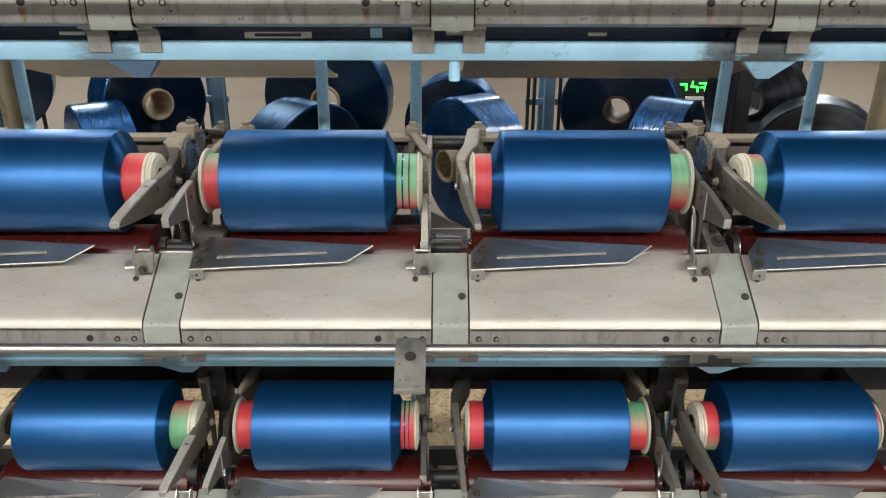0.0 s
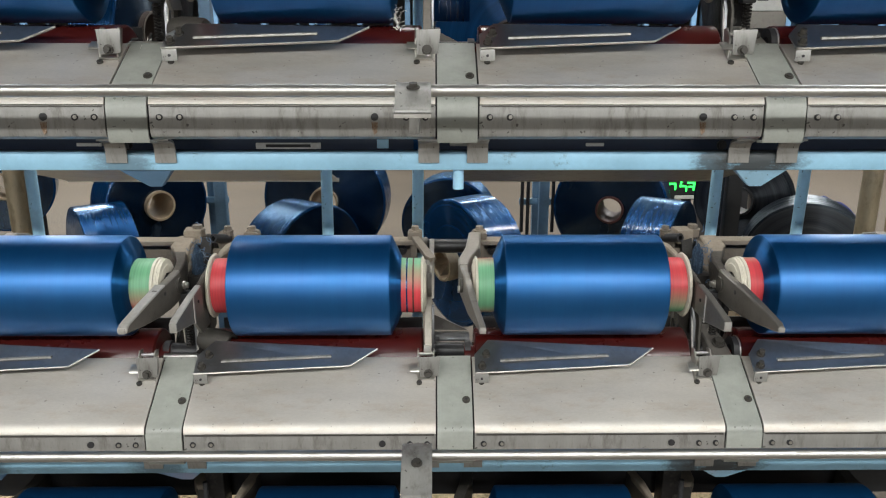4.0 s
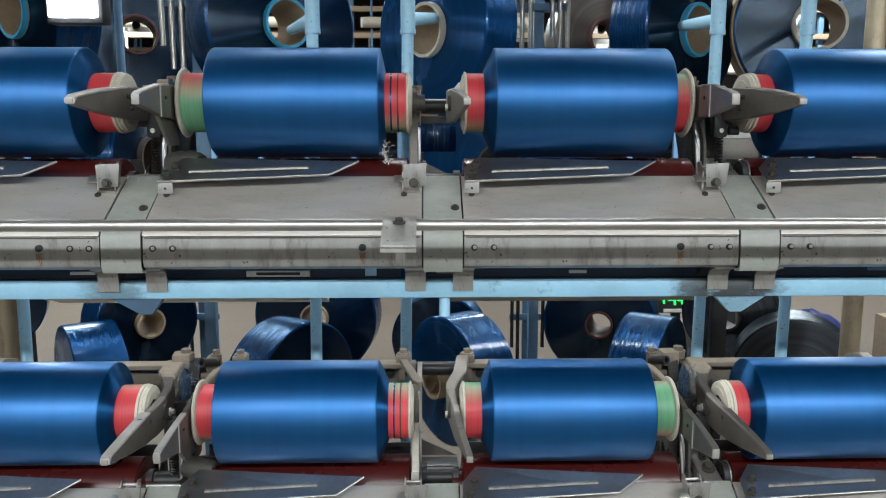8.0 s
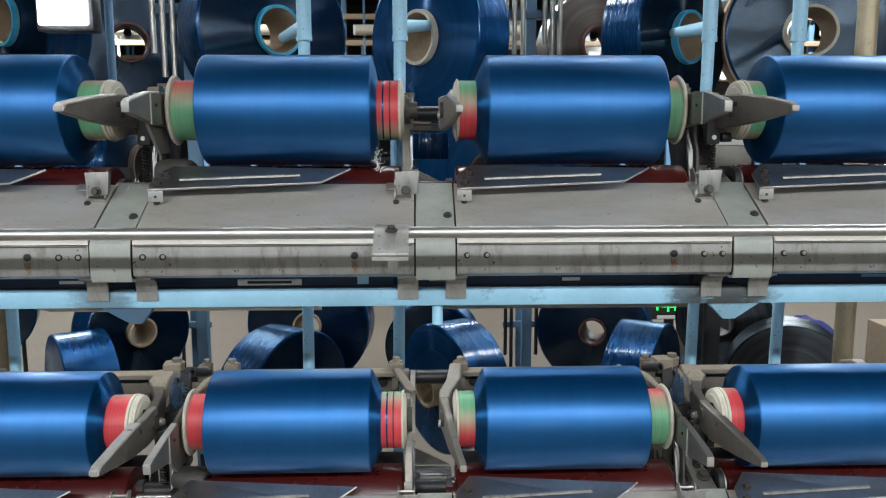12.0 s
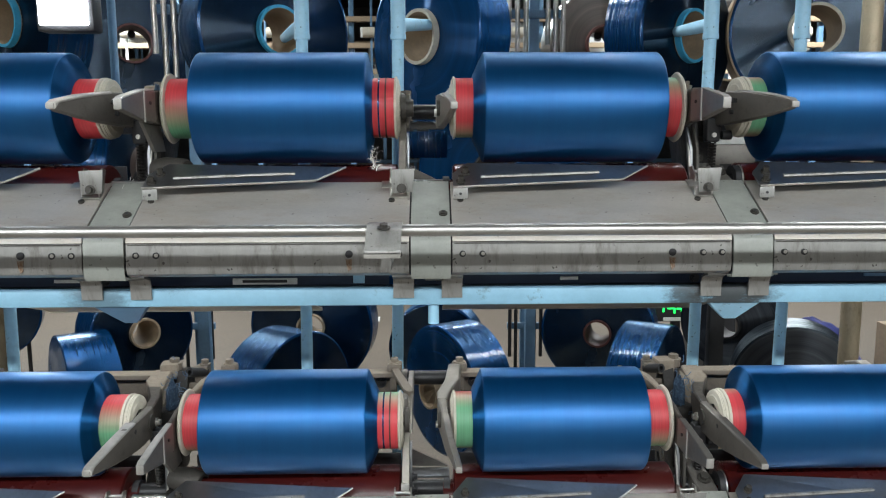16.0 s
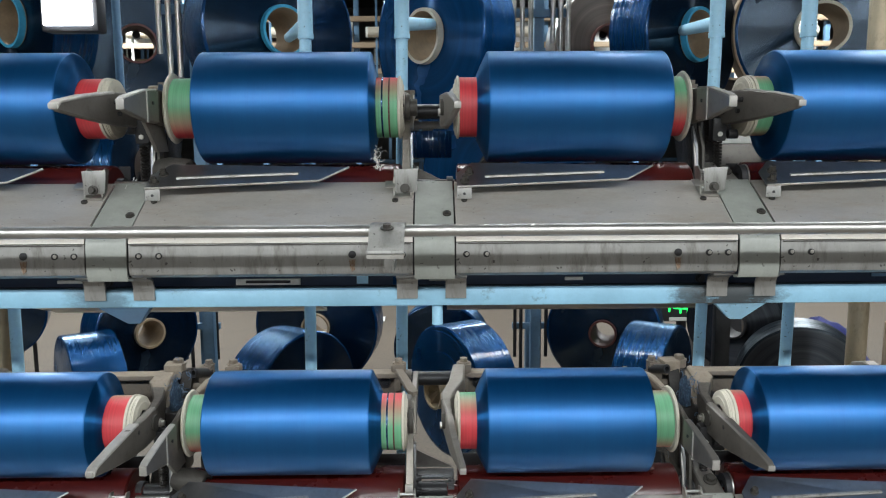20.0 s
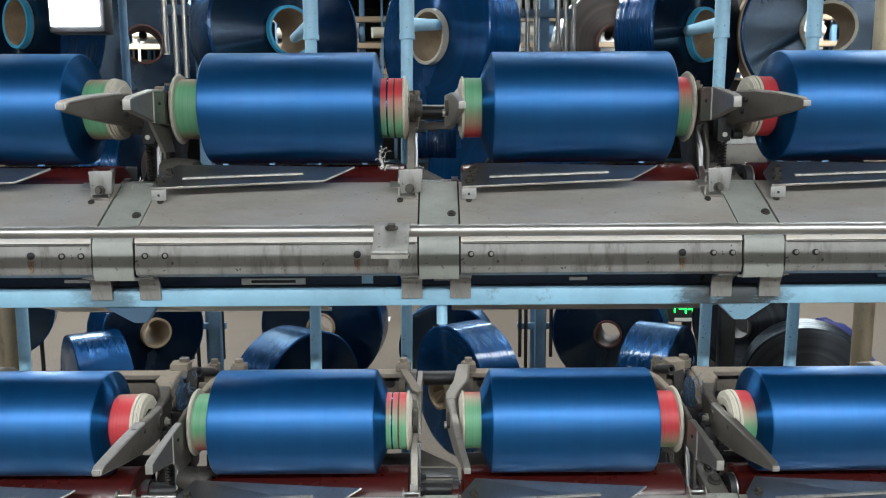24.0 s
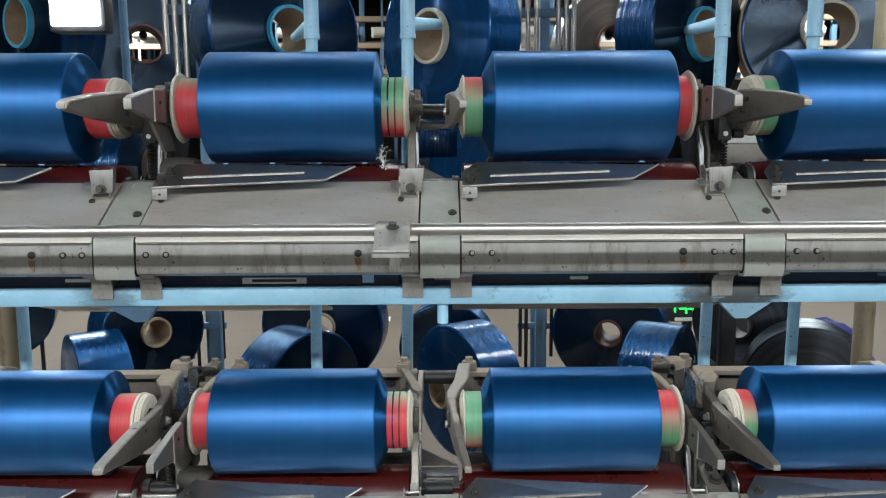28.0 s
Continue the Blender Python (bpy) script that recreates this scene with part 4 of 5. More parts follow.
            part("bushing_rim", lathe(B(), [(0.0295, 0.0172), (0.0295, 0.0195), (0.0310, 0.0195), (0.0310, 0.0172)], 28), BRIGHT, g, at=pose(0, -0.004, -0.090))
    else:
        part("stand_web", prism(B(), [(0.050, -0.134), (0.105, -0.134), (0.150, -0.02), (0.150, 0.120), (0.120, 0.120), (0.116, -0.01), (0.062, -0.085)], -0.006, 0.006, "yz", 0.0015), GRIME_SHADE, g)
        # same added dark block, standing in for shade in the lowest gaps
        part("gap_filler", box(B(), (-m * 0.002, 0.105, 0.030), (0.030, 0.040, 0.110), 0.006), GRIME_SHADE, g)
        part("screw", bolt(B(), (m * 0.006, 0.0845, 0.012), (0, -1, 0), 0.0034, 0.004), CAST, g)
        part("bushing", lathe(B(), [(-0.022, 0.009), (-0.022, 0.0205), (-0.006, 0.0205), (-0.006, 0.009)], 28), BLACK, g, at=pose(m * 0.012, 0.010, -0.086))
        part("bushing", lathe(B(), [(0.008, 0.009), (0.008, 0.0225), (0.020, 0.0225), (0.020, 0.009)], 28), BLACK, g, at=pose(m * 0.008, 0.010, -0.086))
        part("link", bar([(-m * 0.020, 0.014, -0.112, -0.060, 0.004), (-m * 0.024, -0.004, -0.116, -0.080, 0.004)]), BLADE, g)
        part("hose", rod(rod(B(), (m * 0.004, 0.060, 0.060), (m * 0.002, 0.052, 0.000), 0.0040, 10), (m * 0.002, 0.052, 0.0), (-m * 0.004, 0.030, -0.060), 0.0040, 10), BLACK, g, "black rubber hose")
    return g


def tuft(x, y, z, size, material, label, seed):
    """A ragged clump of waste filament."""
    rnd = random.Random(seed)
    bm = B()
    for i in range(70 if material is FLUFF else 26):
        p = Vector((x + rnd.gauss(0, size[0]), y + rnd.gauss(0, size[1]), z + rnd.gauss(0, size[2])))
        pts = [p]
        d = Vector((rnd.gauss(0, 1), rnd.gauss(0, 1), rnd.gauss(0, 1))).normalized()
        for j in range(6 if material is FLUFF else 4):
            d = (d + 0.7 * Vector((rnd.gauss(0, 1), rnd.gauss(0, 1), rnd.gauss(0, 1)))).normalized()
            p = p + d * 0.003
            pts.append(p)
        w = rnd.uniform(0.00025, 0.0006)
        loft(bm, [[q + Vector((w, 0, 0)), q + Vector((0, w, w)), q + Vector((-w, 0, -w))] for q in pts])
    return tagged(part("yarn_waste", bm, material), label, "yarn waste", kind="stuff")


for tier, a in enumerate(TIERS):
    for k in CELLS:
        side = 1 if k % 2 == 0 else -1
        x0 = PITCH * (k - 1)
        cover_cell(x0, a, tier)
        guide_blade(x0, a)
        clip_cell(x0 + 0.3070, a)
        drum(FIRST + PITCH * k, a)
        yarn_package(k, tier, a)
        cradle(k, a, side, tier)
    for j in (-2, -1, 0, 1, 2):
        joint_cell(PITCH * j, a)
        for dx in (-0.046, 0.010):
            strap_cell(PITCH * j + dx, a)
    for j in (-1, 0, 1):
        gap_stand(PITCH * j - 0.0205, a, j != 0, tier)
    rail_clamp(-0.0595, a)
    rail = empty("hand_rail", pose(0, -0.205, a - 0.1265), "long polished round steel rail in front of the covers", "rail", "polished rails")
    part("bar", rod(B(), (RUN[0], 0, 0), (RUN[1], 0, 0), 0.006, 20), CHROME, rail)
    for ex in RUN:
        part("end_cap", rod(B(), (ex - 0.004, 0, 0), (ex + 0.004, 0, 0), 0.0068, 16), DARK, rail)
        part("end_arm", box(B(), (ex, 0.05, -0.008), (0.012, 0.1, 0.010), 0.002), DARK, rail)
    beam = empty("frame_rail", pose(0, -0.068, a - 0.2195), "light blue painted square rail with chipped spots", "machine rail", "blue frame rails")
    part("tube", box(B(), (-0.05, 0, 0), (1.9, 0.024, 0.021), 0.005), BLUE_RAIL, beam)
    for gx in (-0.63, -0.375, 0.343, 0.70):
        bm = B()
        loft(bm, [[(gx - 0.030, -0.008, -0.0104), (gx + 0.030, -0.008, -0.0104), (gx + 0.030, 0.010, -0.0104), (gx - 0.030, 0.010, -0.0104)],
                  [(gx - 0.004, 0.012, -0.034), (gx + 0.010, 0.012, -0.034), (gx + 0.010, 0.024, -0.034), (gx - 0.004, 0.024, -0.034)]])
        # left gussets: shade put in as a darker blue than the rail's paint
        part("gusset", bm, BLUE if gx > 0 else BLUE_MID, beam)
    if tier == 0:
        part("stub", rod(B(), (-0.0115, 0, -0.010), (-0.0115, 0, -0.034), 0.0065, 14), BLUE, beam)
    # added unseen sheet that blackens the seams from below
    bed = part("seam_backing", sheet(B(), [(-0.030, -0.099), (-0.106, -0.1425), (-0.112, -0.150), (-0.113, -0.183)], 0.002, RUN[0] + 0.05, RUN[1] - 0.05), BLACK, at=pose(0, 0, a))
    tagged(bed, "added black sheet that keeps the cover seams dark", "machine cover", "cover beds")
    if tier == 1:
        # added box, not a seen part: makes the shaded strip under the rail black
        duct = part("dark_strip_box", box(B(), (-0.05, 0.115, a - 0.252), (1.9, 0.17, 0.085), 0.01), BLACK)
        tagged(duct, "added black box that keeps the strip under the rail dark", "duct")
        # added black sheet in place of the shadow behind the lowest packages
        guard = part("shade_sheet", box(B(), (-0.05, 0.143, 0.72), (1.9, 0.003, 0.165), 0.001), BLACK)
        tagged(guard, "added black sheet standing in for shade behind the lowest packages", "guard sheet")
    # added solid channel in place of the dark open gap below the covers
    gap_back = empty("slot_backing", pose(-0.05, 0.02, a - 0.205), "added navy channel standing in for the dark gap under the covers" if tier == 0 else "added black channel that keeps the gap under the covers dark", "machine channel", "dark channels")
    part("channel", box(B(), (0, 0, 0), (1.9, 0.10, 0.026), 0.002), NAVY if tier == 0 else BLACK, gap_back)
    part("edge_bar", box(B(), (0, -0.0515, 0.010), (1.9, 0.003, 0.004), 0.0006), DARK, gap_back)
    if tier == 0:
        # small plates stand in for bright bits showing through the gap
        for bx, bz, w, h, mt in ((-0.216, -0.0035, 0.078, 0.0075, PALE), (-0.216, -0.0032, 0.054, 0.0036, DARK), (-0.102, -0.001, 0.014, 0.011, BLUE), (-0.050, -0.002, 0.030, 0.012, YARN_NEAR),
                                 (-0.008, -0.0005, 0.026, 0.0065, BRIGHT), (-0.455, -0.002, 0.03, 0.004, PALE), (0.155, -0.002, 0.022, 0.004, PALE), (0.565, 0.0, 0.09, 0.004, BLUE_MID)):
            part("slot_glimpse", box(B(), (bx + 0.05, -0.0525 - (0.0008 if mt is DARK else 0), bz), (w, 0.003, h), 0.0006), mt, gap_back)
    for nx in (-0.72, -0.36, 0.0, 0.36, 0.72):
        part("bolt", bolt(B(), (nx, -0.050, -0.003), (0, -1, 0), 0.004, 0.004), DARK, gap_back)

shelf = empty("waste_shelf", pose(-0.05, 0, 0.40), "speckled tan chipboard shelf under the lowest packages", "shelf")
part("board", box(B(), (0, 0.287 + 0.25, 0), (1.9, 0.50, 0.016), 0.002), BOARD, shelf)
part("front_edge", box(B(), (0, 0.287 - 0.006, -0.012), (1.9, 0.012, 0.04), 0.002), BLACK, shelf)
for lx in (-0.9, 0.0, 0.9):
    for ly in (0.05, 0.45):
        part("leg", box(B(), (lx, 0.287 + ly, -0.40 / 2 - 0.004), (0.03, 0.03, 0.40 - 0.008), 0.003), DARK, shelf)

for i, (tx, ty, tz, sz, mt, lb) in enumerate((
        (-0.372, 0.085, 1.050, (0.007, 0.014, 0.028), FLUFF, "ragged blue yarn waste caught on the stand"),
        (0.345, 0.085, 1.045, (0.007, 0.014, 0.026), FLUFF, "ragged blue yarn waste caught on the stand"),
        (-0.378, -0.010, 1.352, (0.008, 0.006, 0.006), LINT, "white lint clump caught on the stand"),
        (-0.382, 0.030, 1.464, (0.014, 0.008, 0.003), LINT, "white lint lying on the cradle arm"),
        (-0.083, -0.014, 1.392, (0.0015, 0.003, 0.009), LINT, "white lint thread at the tube end"))):
    tuft(tx, ty, tz, sz, mt, lb, 900 + i)

def matted_lump(x, y, z, sx, sy, sz, seed):
    bm = B()
    bmesh.ops.create_icosphere(bm, subdivisions=4, radius=1.0)
    for v in bm.verts:
        n = noise.noise(v.co * 2.3 + Vector((seed, 0, 0))) * 0.3 + noise.noise(v.co * 7 + Vector((0, seed, 0))) * 0.15
        v.co = v.co * (1 + n)
        v.co = Vector((v.co.x * sx, v.co.y * sy, v.co.z * sz))
    return tagged(part("yarn_waste", bm, MATTED, at=pose(x, y, z)), "matted dark blue yarn waste stuck on the stand", "yarn waste", kind="stuff")


for i, (fx, fz) in enumerate(((-0.3735, 1.050), (0.333, 1.052), (-0.370, 1.452))):
    matted_lump(fx, 0.078, fz, 0.008, 0.012, 0.030, 2.0 + 3.7 * i)
    matted_lump(fx + 0.006, 0.070, fz - 0.03, 0.006, 0.010, 0.018, 5.0 + 3.7 * i)

POSTS = ((-0.6491, None), (-0.1996, (-0.33, 0.80, 1.632)), (-0.0594, (-0.012, 0.66, 1.640)), (0.4008, (0.500, 0.70, 1.630)), (0.5357, (0.77, 0.72, 1.640)))
for px, core in POSTS:
    post = empty("frame_post", pose(px, 0.205, 0), "slim light blue painted upright pipe behind the packages", "post", "blue uprights")
    part("pipe", rod(B(), (-0.019, 0, 0), (0, 0, 1.60) if core else (-0.0045, 0, 1.225), 0.0088, 20), BLUE, post)
    for cz in (0.69,):
        part("collar", rod(B(), (-0.0119 * (1.6 - cz), 0, cz - 0.006), (-0.0119 * (1.6 - cz), 0, cz + 0.006), 0.0095, 20), BLUE, post)
    if core:
        part("sleeve", rod(B(), (0, 0, 1.560), (0, 0, 2.0), 0.0108, 20), BLUE, post)
        part("sleeve_ring", rod(B(), (0, 0, 1.557), (0, 0, 1.564), 0.0116, 20), BLUE, post)
        part("peg", rod(B(), (0, 0, 1.578), (core[0] - px, core[1] - 0.205, core[2]), 0.0105, 18), BLUE, post)


# ---- creel behind ----
def creel_package(x, y, z, yaw, tilt, r, width, core, mat, ring=None, peg="stand", out=0.014):
    """A large supply package; its axis points to the viewer, turned by yaw and tilted."""
    grey, taupe = mat is YARN_GREY, mat is YARN_TAUPE
    p = empty("supply_package", pose(x, y, z, 0, tilt, 90 + yaw),
              "large taupe film-wrapped supply package on a creel hanger" if taupe else "large grey film-wrapped supply package on a cardboard core" if grey else "large navy-blue supply package on a cardboard core", "yarn package", "supply packages")
    h, cr = width / 2, 0.043 if peg == "stand" else 0.0535
    rest = cr - 0.016
    x, y = x - math.sin(radians(yaw)) * h, y + math.cos(radians(yaw)) * h
    p.matrix_basis = pose(x, y, z, 0, tilt, 90 + yaw)
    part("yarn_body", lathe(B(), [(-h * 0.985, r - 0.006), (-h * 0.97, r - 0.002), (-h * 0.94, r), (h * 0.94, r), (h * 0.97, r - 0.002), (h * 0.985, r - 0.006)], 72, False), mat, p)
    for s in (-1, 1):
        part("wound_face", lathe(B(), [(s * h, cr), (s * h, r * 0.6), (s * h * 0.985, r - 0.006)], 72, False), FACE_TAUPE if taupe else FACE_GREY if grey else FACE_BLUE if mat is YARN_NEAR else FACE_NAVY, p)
    part("core", lathe(B(), [(-h - out, cr - 0.0055), (-h - out, cr), (h + 0.014, cr), (h + 0.014, cr - 0.0055)], 44), core, p, "bare core tube")
    if ring:
        for s in (-1, 1):
            part("core_ring", lathe(B(), [(s * (h + 0.015), 0.0485), (s * (h + 0.0155), 0.0545), (s * (h + 0.003), 0.0555), (s * (h + 0.003), 0.0485)], 44), ring, p)
    if out > 0.03:
        rnd, bm = random.Random(17), B()
        mid = bm.verts.new((-h - out + 0.030, 0.004, 0.006))
        rim = []
        for i in range(22):
            q, r2 = 2 * math.pi * i / 22, rnd.uniform(0.020, 0.037) if i % 3 else 0.0375
            rim.append(bm.verts.new((-h - out + (0.006 if r2 > 0.032 else 0.020) + rnd.uniform(0, 0.008), r2 * math.cos(q), r2 * math.sin(q))))
        for i in range(22):
            bm.faces.new((mid, rim[i], rim[(i + 1) % 22]))
        bmesh.ops.solidify(bm, geom=bm.faces[:], thickness=0.0012)
        part("torn_paper", bm, PAPER, p, "torn brown paper stuffed in the core", soft=False)
    away = Vector((x + 0.02, y + 0.97, 0)).normalized() * (h + 0.05)
    bx, by = x + away.x, y + away.y
    if peg == "stand":
        st = empty("creel_stand", pose(bx, by, 0), "dark creel stand with a peg through the core", "creel stand", "creel stands")
        ox, oy = 0.10 * away.y / away.length, -0.10 * away.x / away.length
        part("upright", rod(B(), (ox, oy, 0), (ox, oy, z + 0.04), 0.007, 12), DARK, st)
        part("side_arm", rod(B(), (ox, oy, z + rest), (0, 0, z + rest), 0.008, 12), DARK, st)
        part("peg", rod(B(), (0, 0, z + rest), ((x - bx) * 0.5, (y - by) * 0.5, z + rest), 0.011, 14), DARK, st)
    elif peg == "hanger":
        st = empty("creel_hanger", pose(bx, by, 0), "creel hanger arm with a peg through the core", "creel hanger", "creel hangers")
        part("arm", rod(B(), (0, 0, z + 0.03), (0, 0, 4.55), 0.010, 14), BLUE_MID, st)
        part("peg", rod(B(), (0, 0, z + rest), ((x - bx) * 0.5, (y - by) * 0.5, z + rest), 0.011, 14), DARK, st)
        part("top_bar", box(B(), (0, 0, 2.2), (0.6, 0.03, 0.03), 0.004), BLUE_MID, st)
    return p


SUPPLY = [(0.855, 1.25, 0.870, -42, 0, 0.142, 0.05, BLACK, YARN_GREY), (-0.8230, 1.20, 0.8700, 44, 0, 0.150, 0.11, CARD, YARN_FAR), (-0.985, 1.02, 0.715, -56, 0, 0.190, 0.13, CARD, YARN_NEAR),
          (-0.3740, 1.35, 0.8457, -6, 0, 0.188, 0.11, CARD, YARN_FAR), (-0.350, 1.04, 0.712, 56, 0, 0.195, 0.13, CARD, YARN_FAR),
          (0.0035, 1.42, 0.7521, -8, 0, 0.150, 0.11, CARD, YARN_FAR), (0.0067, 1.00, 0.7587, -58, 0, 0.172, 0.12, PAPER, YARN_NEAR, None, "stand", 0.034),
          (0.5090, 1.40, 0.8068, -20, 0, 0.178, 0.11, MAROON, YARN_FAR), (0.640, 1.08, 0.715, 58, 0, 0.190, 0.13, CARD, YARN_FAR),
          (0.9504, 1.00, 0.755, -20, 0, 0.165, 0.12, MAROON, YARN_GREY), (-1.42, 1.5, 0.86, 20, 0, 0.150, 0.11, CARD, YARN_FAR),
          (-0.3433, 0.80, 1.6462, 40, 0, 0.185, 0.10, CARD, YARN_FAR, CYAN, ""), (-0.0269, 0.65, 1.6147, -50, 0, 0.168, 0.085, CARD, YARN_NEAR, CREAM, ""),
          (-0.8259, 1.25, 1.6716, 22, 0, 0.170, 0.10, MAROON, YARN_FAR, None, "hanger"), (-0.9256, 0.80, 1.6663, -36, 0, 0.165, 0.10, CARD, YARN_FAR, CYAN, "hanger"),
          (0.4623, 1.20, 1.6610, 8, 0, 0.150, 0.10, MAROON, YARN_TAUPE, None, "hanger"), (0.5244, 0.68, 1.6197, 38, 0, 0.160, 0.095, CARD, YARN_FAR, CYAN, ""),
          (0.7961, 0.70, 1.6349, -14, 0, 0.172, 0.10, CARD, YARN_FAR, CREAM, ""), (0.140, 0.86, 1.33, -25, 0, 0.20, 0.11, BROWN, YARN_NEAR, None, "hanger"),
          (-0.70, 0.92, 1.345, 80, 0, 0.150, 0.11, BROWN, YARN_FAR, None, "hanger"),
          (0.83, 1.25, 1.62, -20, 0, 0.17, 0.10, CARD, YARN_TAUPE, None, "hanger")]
for row in SUPPLY:
    creel_package(*row)
# cardboard separator wound round one supply package
sep = part("cardboard_wrap", lathe(B(), [(-0.055, 0.1725), (-0.055, 0.1765), (0.040, 0.1765), (0.040, 0.1725)], 64), CARD, at=pose(0.8082, 0.7485, 1.6349, 0, 0, 76))
tagged(sep, "tan cardboard wrap round a supply package", "cardboard")

for px, py, z0, z1, zc, wide in ((-0.7619, 1.5, 0.66, 1.10, 0.8155, 0), (0.2934, 1.5, 0.66, 1.10, 0.8088, 0), (-0.535, 0.78, 1.545, 2.0, 1.690, 1), (0.250, 1.02, 1.590, 2.0, 1.715, 1)):
    g = empty("rod_rack", pose(px, py, 0), "rack of thin guide rods on a steel-blue upright", "guide rack", "guide racks")
    part("upright", box(B(), (0, 0.024, z1 / 2), (0.026, 0.026, z1), 0.003), BLUE_MID, g)
    w = 0.15 if wide else 0.115
    part("crossbar", box(B(), (0, 0, zc), (w, 0.018, 0.020), 0.002), BLUE_MID, g)
    for i, dx in enumerate((-0.066, -0.045, -0.024, 0.030, 0.049, 0.068) if wide else (-0.050, -0.031, 0.029, 0.050)):
        drop = 0.05 * (i % 3 == 0)
        part("guide_rod", rod(B(), (dx, -0.014, z0 + drop), (dx, -0.014, z1), 0.0062 if wide else 0.0058, 12), BRIGHT if wide else DARK, g)

for px in (-0.7592, 0.7202):
    tagged(part("brass_pipe", rod(B(), (px, 0.35, 0), (px, 0.35, 2.0), 0.0165, 24), BRASS), "dirty brass-coloured upright pipe", "pipe", "brass pipes")


def heap(name, x, y, z, sx, sy, sz, material, label, category, seed):
    """A crumpled bag: a rough rounded lump that stands on the floor or a box."""
    bm = B()
    bmesh.ops.create_icosphere(bm, subdivisions=4, radius=1.0)
    for v in bm.verts:
        n = noise.noise(v.co * 1.7 + Vector((seed, 0, 0))) * 0.25 + noise.noise(v.co * 5 + Vector((0, seed, 0))) * 0.10
        v.co = v.co * (1 + n)
        v.co = Vector((v.co.x * sx, v.co.y * sy, max(v.co.z, -0.8) * sz))
    return tagged(part(name, bm, material, at=pose(x, y, z)), label, category)


heap("plastic_sack", 1.60, 2.3, 0.34, 0.28, 0.18, 0.265, VIOLET, "violet plastic sack standing on a carton", "sack", 3.1)
tagged(part("carton", box(B(), (1.60, 2.3, 0.065), (0.5, 0.4, 0.13), 0.006), CARD), "brown cardboard carton lying on the floor", "carton")
tagged(part("carton", box(B(), (2.13, 2.1, 0.31), (0.42, 0.4, 0.62), 0.006), CARD), "tall brown cardboard carton standing on the floor", "carton")
tagged(part("paper_scrap", sheet(B(), [(4.95, 0.004), (5.0, 0.022), (5.06, 0.010), (5.10, 0.003)], 0.002, -0.47, -0.40), PALE), "white paper scrap lying on the floor", "scrap")
bag = empty("paper_cone", pose(1.05, 1.6, 0.0), "dark brown paper cone standing on a carton", "paper cone")
part("cone", rod(B(), (0.05, 0, 0.55), (0, 0, 1.0), 0.062, 28, 0.036), BROWN, bag)
part("box", box(B(), (0.05, 0, 0.275), (0.25, 0.25, 0.55), 0.004), CARD, bag)


def far_machine(y, x0, x1):
    m = empty("distant_machine", pose(0, y, 0), "distant machine frame with brown rails and white panels", "machine", "distant machines")
    for z in (0.5, 1.05, 1.6, 2.05, 2.3, 2.55, 2.8):
        part("rail", box(B(), ((x0 + x1) / 2, 0, z), (x1 - x0, 0.06, 0.05), 0.006), CARD if z > 1.5 else BLUE_MID, m)
    n = int((x1 - x0) / 0.45)
    for i in range(n + 1):
        x = x0 + (x1 - x0) * i / n
        part("upright", box(B(), (x, 0.05, 1.45), (0.05, 0.05, 2.9), 0.005), BLUE_MID, m)
        if i < n:
            part("panel", box(B(), (x + 0.22, 0.04, 2.18 + 0.25 * (i % 3 > 0)), (0.26, 0.03, 0.10), 0.006), PALE, m)
            part("back_panel", box(B(), (x + 0.22, 0.16, 1.95 + 0.45 * (i % 2)), (0.40, 0.02, 0.36 - 0.08 * (i % 3)), 0.006), (PALE, LEVER, CARD, PALE, TRAY)[i % 5], m)
            part("strut", box(B(), (x + 0.10 + 0.05 * (i % 4), -0.02, 2.3), (0.022, 0.022, 0.9), 0.003), PALE if i % 2 else BLUE_MID, m)
            part("bobbin", rod(B(), (x + 0.12, -0.05, 2.42), (x + 0.32, -0.05, 2.42), 0.05, 20), CREAM if i % 3 else MAROON, m)
    return m


far_machine(6.9, -5.4, 6.2)
far_machine(11.0, -8.0, 8.5)

tray = empty("drip_tray", pose(-0.50, 0.42, 1.120), "pale sheet-metal tray with a folded rim under the rail", "tray", "trays")
part("sheet", box(B(), (0, 0, 0), (0.54, 0.30, 0.003), 0.001, pose(0, 0, 0, -17)), TRAY, tray)
part("rim", rod(B(), (-0.27, 0.143, -0.0435), (0.27, 0.143, -0.0435), 0.004, 10), TRAY, tray)
tray2 = empty("drip_tray", pose(0.265, 0.42, 1.120), "pale sheet-metal tray with a folded rim under the rail", "tray", "trays")
# same pale tray, its shadow put in as the darker steel
part("sheet", box(B(), (0, 0, 0), (0.51, 0.30, 0.003), 0.001, pose(0, 0, 0, -17)), STEEL_DIM, tray2)
part("rim", rod(B(), (-0.255, 0.143, -0.0435), (0.255, 0.143, -0.0435), 0.004, 10), STEEL_DIM, tray2)

jb = empty("junction_box", pose(0.55, 0.50, 1.33), "two-tone grey junction box on a bracket behind the packages", "junction box")
part("lid", box(B(), (0, 0, 0.088), (0.085, 0.05, 0.036), 0.003), PALE, jb, "pale lid")
part("body", box(B(), (0, 0.002, 0.035), (0.082, 0.05, 0.070), 0.003), LEVER, jb)
part("bracket", box(B(), (0, 0.03, -0.665), (0.03, 0.02, 1.33), 0.002), DARK, jb)

cab = empty("control_cabinet", pose(1.36, 2.55, 0), "black steel control cabinet standing on the floor", "cabinet")
part("body", box(B(), (0, 0, 0.43), (0.30, 0.3, 0.86), 0.008), DARK, cab)
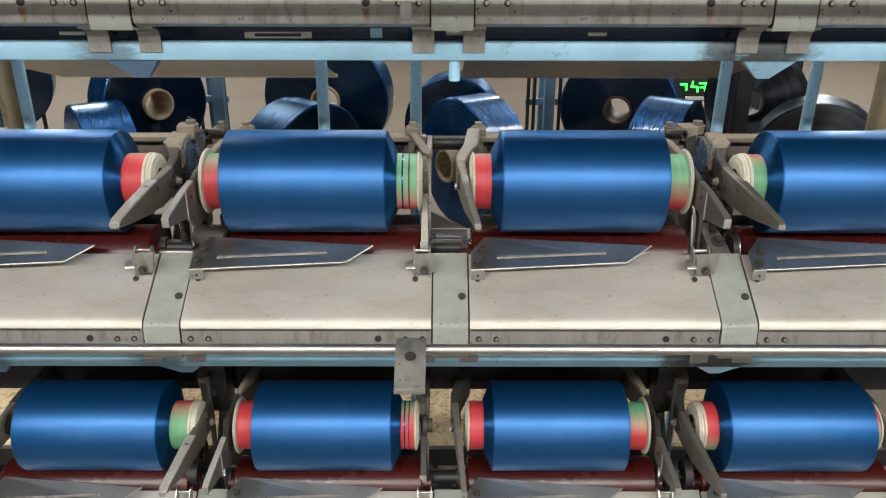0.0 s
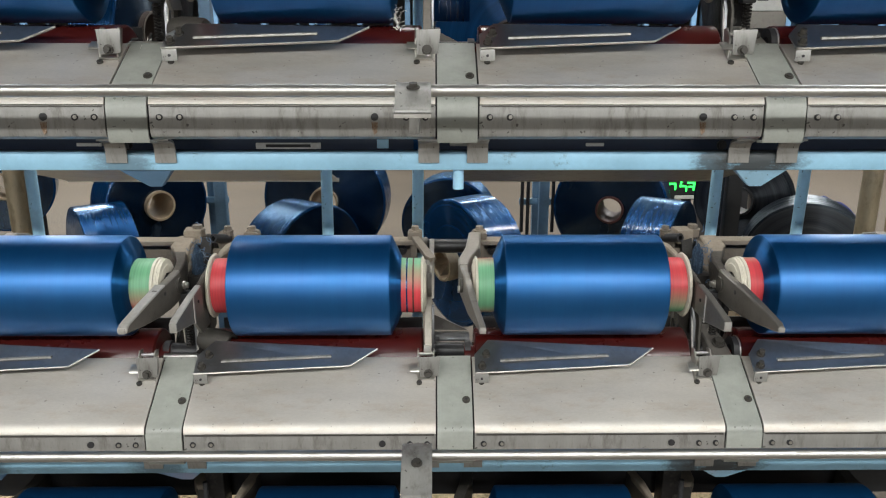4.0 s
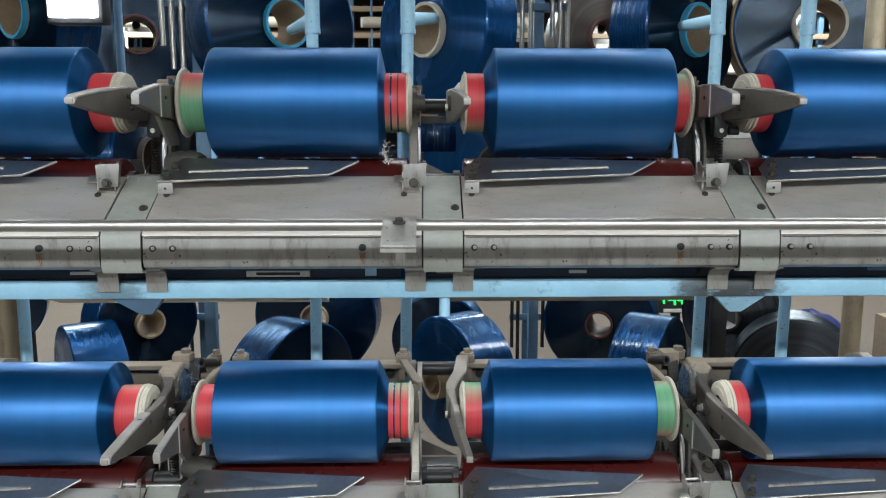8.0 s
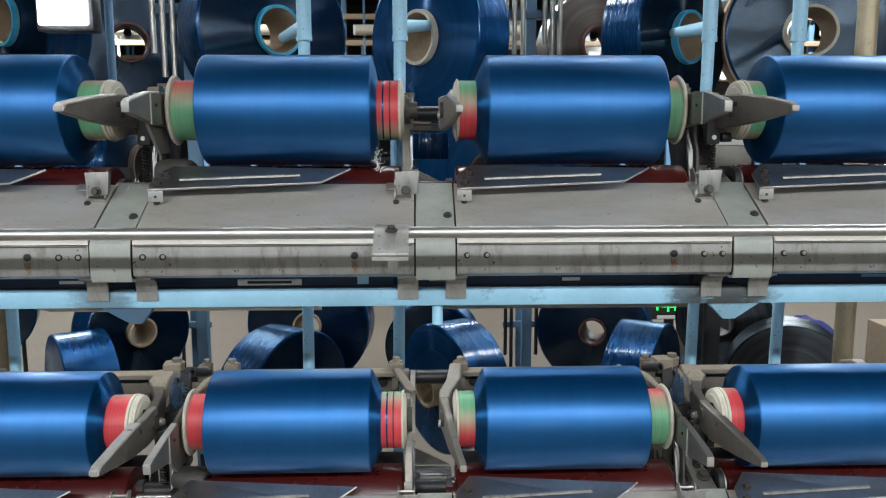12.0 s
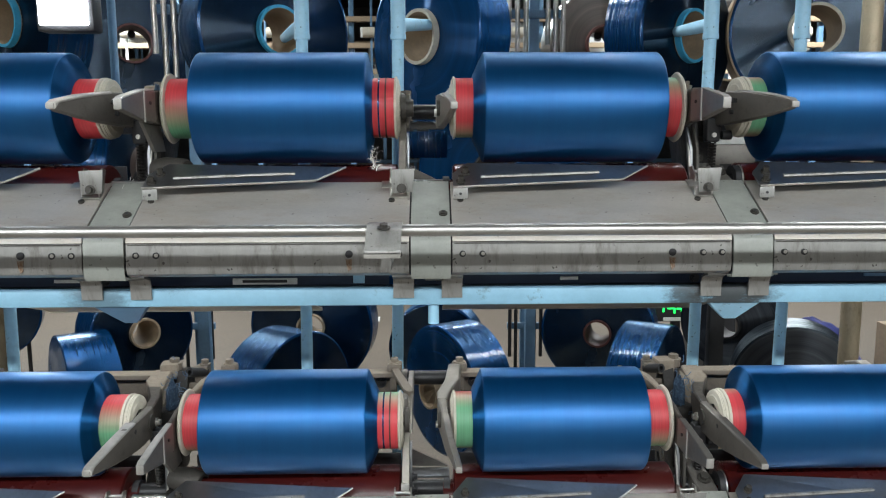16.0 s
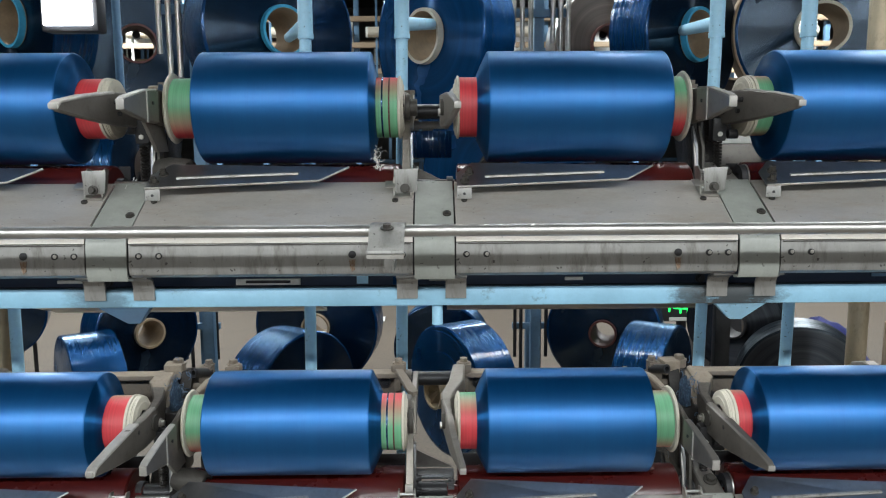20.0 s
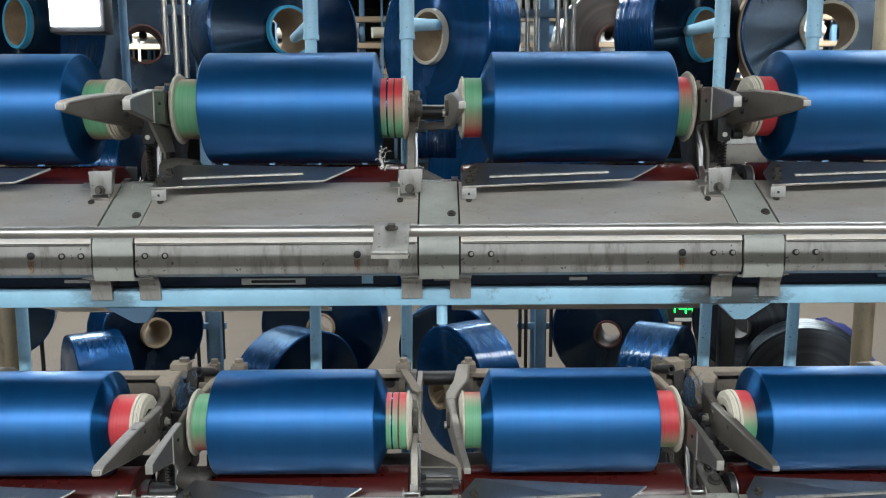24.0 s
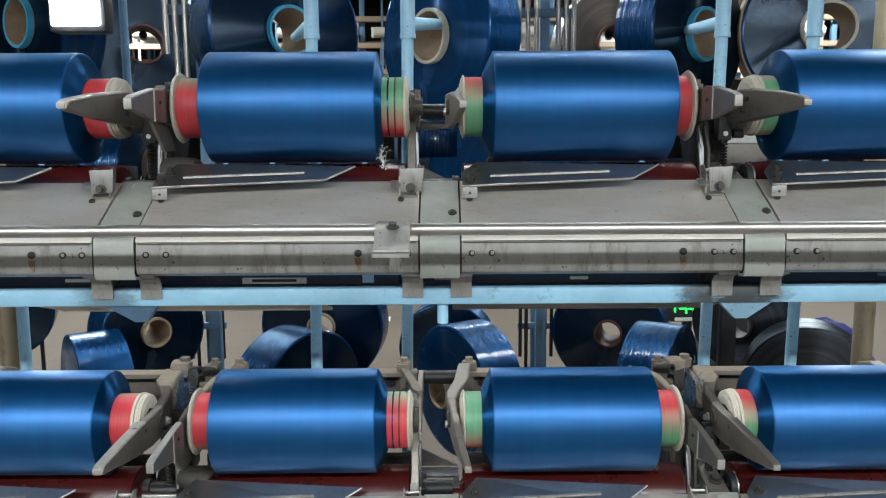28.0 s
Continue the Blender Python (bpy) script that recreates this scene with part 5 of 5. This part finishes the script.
door = part("door", box(B(), (0, -0.156, 0.43), (0.21, 0.012, 0.80), 0.003), DARK, cab)
part("handle", rod(B(), (0.08, -0.170, 0.40), (0.08, -0.170, 0.50), 0.006, 10), BRIGHT, door)

led = empty("display_unit", pose(0.955, 2.05, -0.012), "control box on a post with glowing green digits", "display")
case = part("case", box(B(), (0.02, 0.04, 0.745), (0.20, 0.07, 0.10), 0.006), BLACK, led)
part("post", rod(B(), (0.02, 0.04, 0.012), (0.02, 0.04, 0.70), 0.02, 16), DARK, led)
part("label_strip", box(B(), (0.02, 0.003, 0.706), (0.12, 0.004, 0.014), 0.001), PALE, led)
for dx, dz, w, h in ((-0.052, 0.760, 0.026, 0.008), (-0.040, 0.748, 0.007, 0.026), (-0.018, 0.764, 0.007, 0.018), (-0.012, 0.750, 0.024, 0.007), (0.004, 0.740, 0.007, 0.022),
                     (0.022, 0.764, 0.030, 0.007), (0.034, 0.748, 0.008, 0.032), (0.022, 0.748, 0.020, 0.006)):
    part("digit_bar", box(B(), (dx, 0.003, dz), (w, 0.004, h), 0.001), LED_GLOW, case, "glowing green bar")

work = empty("work_lamp", pose(-0.6745, 0.50, 1.645), "blinding white work lamp clamped on the creel", "lamp")
part("glass", box(B(), (0, 0, 0), (0.088, 0.010, 0.054), 0.0045), FLOOD_GLOW, work)
part("housing", box(B(), (0, 0.026, 0), (0.104, 0.042, 0.074), 0.006), DARK, work)
part("stalk", rod(B(), (0, 0.03, 0.03), (0, 0.03, 0.5), 0.008, 12), DARK, work)
part("mount", box(B(), (0, 0.03, 0.5), (2.2, 0.03, 0.03), 0.004), BLUE, work)

# which part of the red and green band faces the front at each second: R red, G green, T red above, U red below, the rest between them
FACING = {"R": 0, "A": 45, "T": 90, "B": 135, "G": 180, "C": 225, "U": 270, "Z": 315}
SECONDS = (0, 1, 2, 5, 6, 7, 8, 9, 10, 11, 12, 15, 16, 17, 18, 19, 20, 21, 24, 25, 26, 27, 28)
BANDS_SEEN = {(0, 1): "ZZZAZRARARABABCBCBCZCZA", (1, 1): "RAZBCTZTZAUTGAZAZZGABZC", (2, 1): "GGRRRGRRCGRRRTZRRABRRRB", (-1, 1): "RGRGRGRGRGRGBBRRRRRGCRR",
              (0, 0): "RRRCZABGZABATUAACUGZRBZ", (1, 0): "RRRRAGATZRUZAUABRRCATZB", (2, 0): "RGRGGRRRGRGRGRGGGGRRRGG", (-1, 0): "RGTRGRRGURGRRGRTRRGRRGR",
              (0, 2): "ABAGRTRRGRRGRURRGRTRRGR", (1, 2): "ACBRRGTRRGRRURRGRRTGRRU", (2, 2): "TGRRGRRTRGRRGRURRGRRGRR", (-1, 2): "GRGRRTGRRURGRRGRTRRGRRG"}


def motions():
    for key, p in PACKAGES.items():
        base = Matrix(p.matrix_basis)
        rows, turned = [], 0.0
        for i, t in enumerate(SECONDS):
            want = FACING[BANDS_SEEN[key][i]]
            if i == 0:
                turned = want
                rows.append((t, base @ pose(0, 0, 0, -turned)))
                continue
            span = t - SECONDS[i - 1]
            goal = turned + 720 * span
            goal += (want - goal + 180) % 360 - 180
            n = 11 * span
            for j in range(1, n + 1):
                rows.append((SECONDS[i - 1] + span * j / n, base @ pose(0, 0, 0, -(turned + (goal - turned) * j / n))))
            turned = goal
        walk(p, rows)


motions()
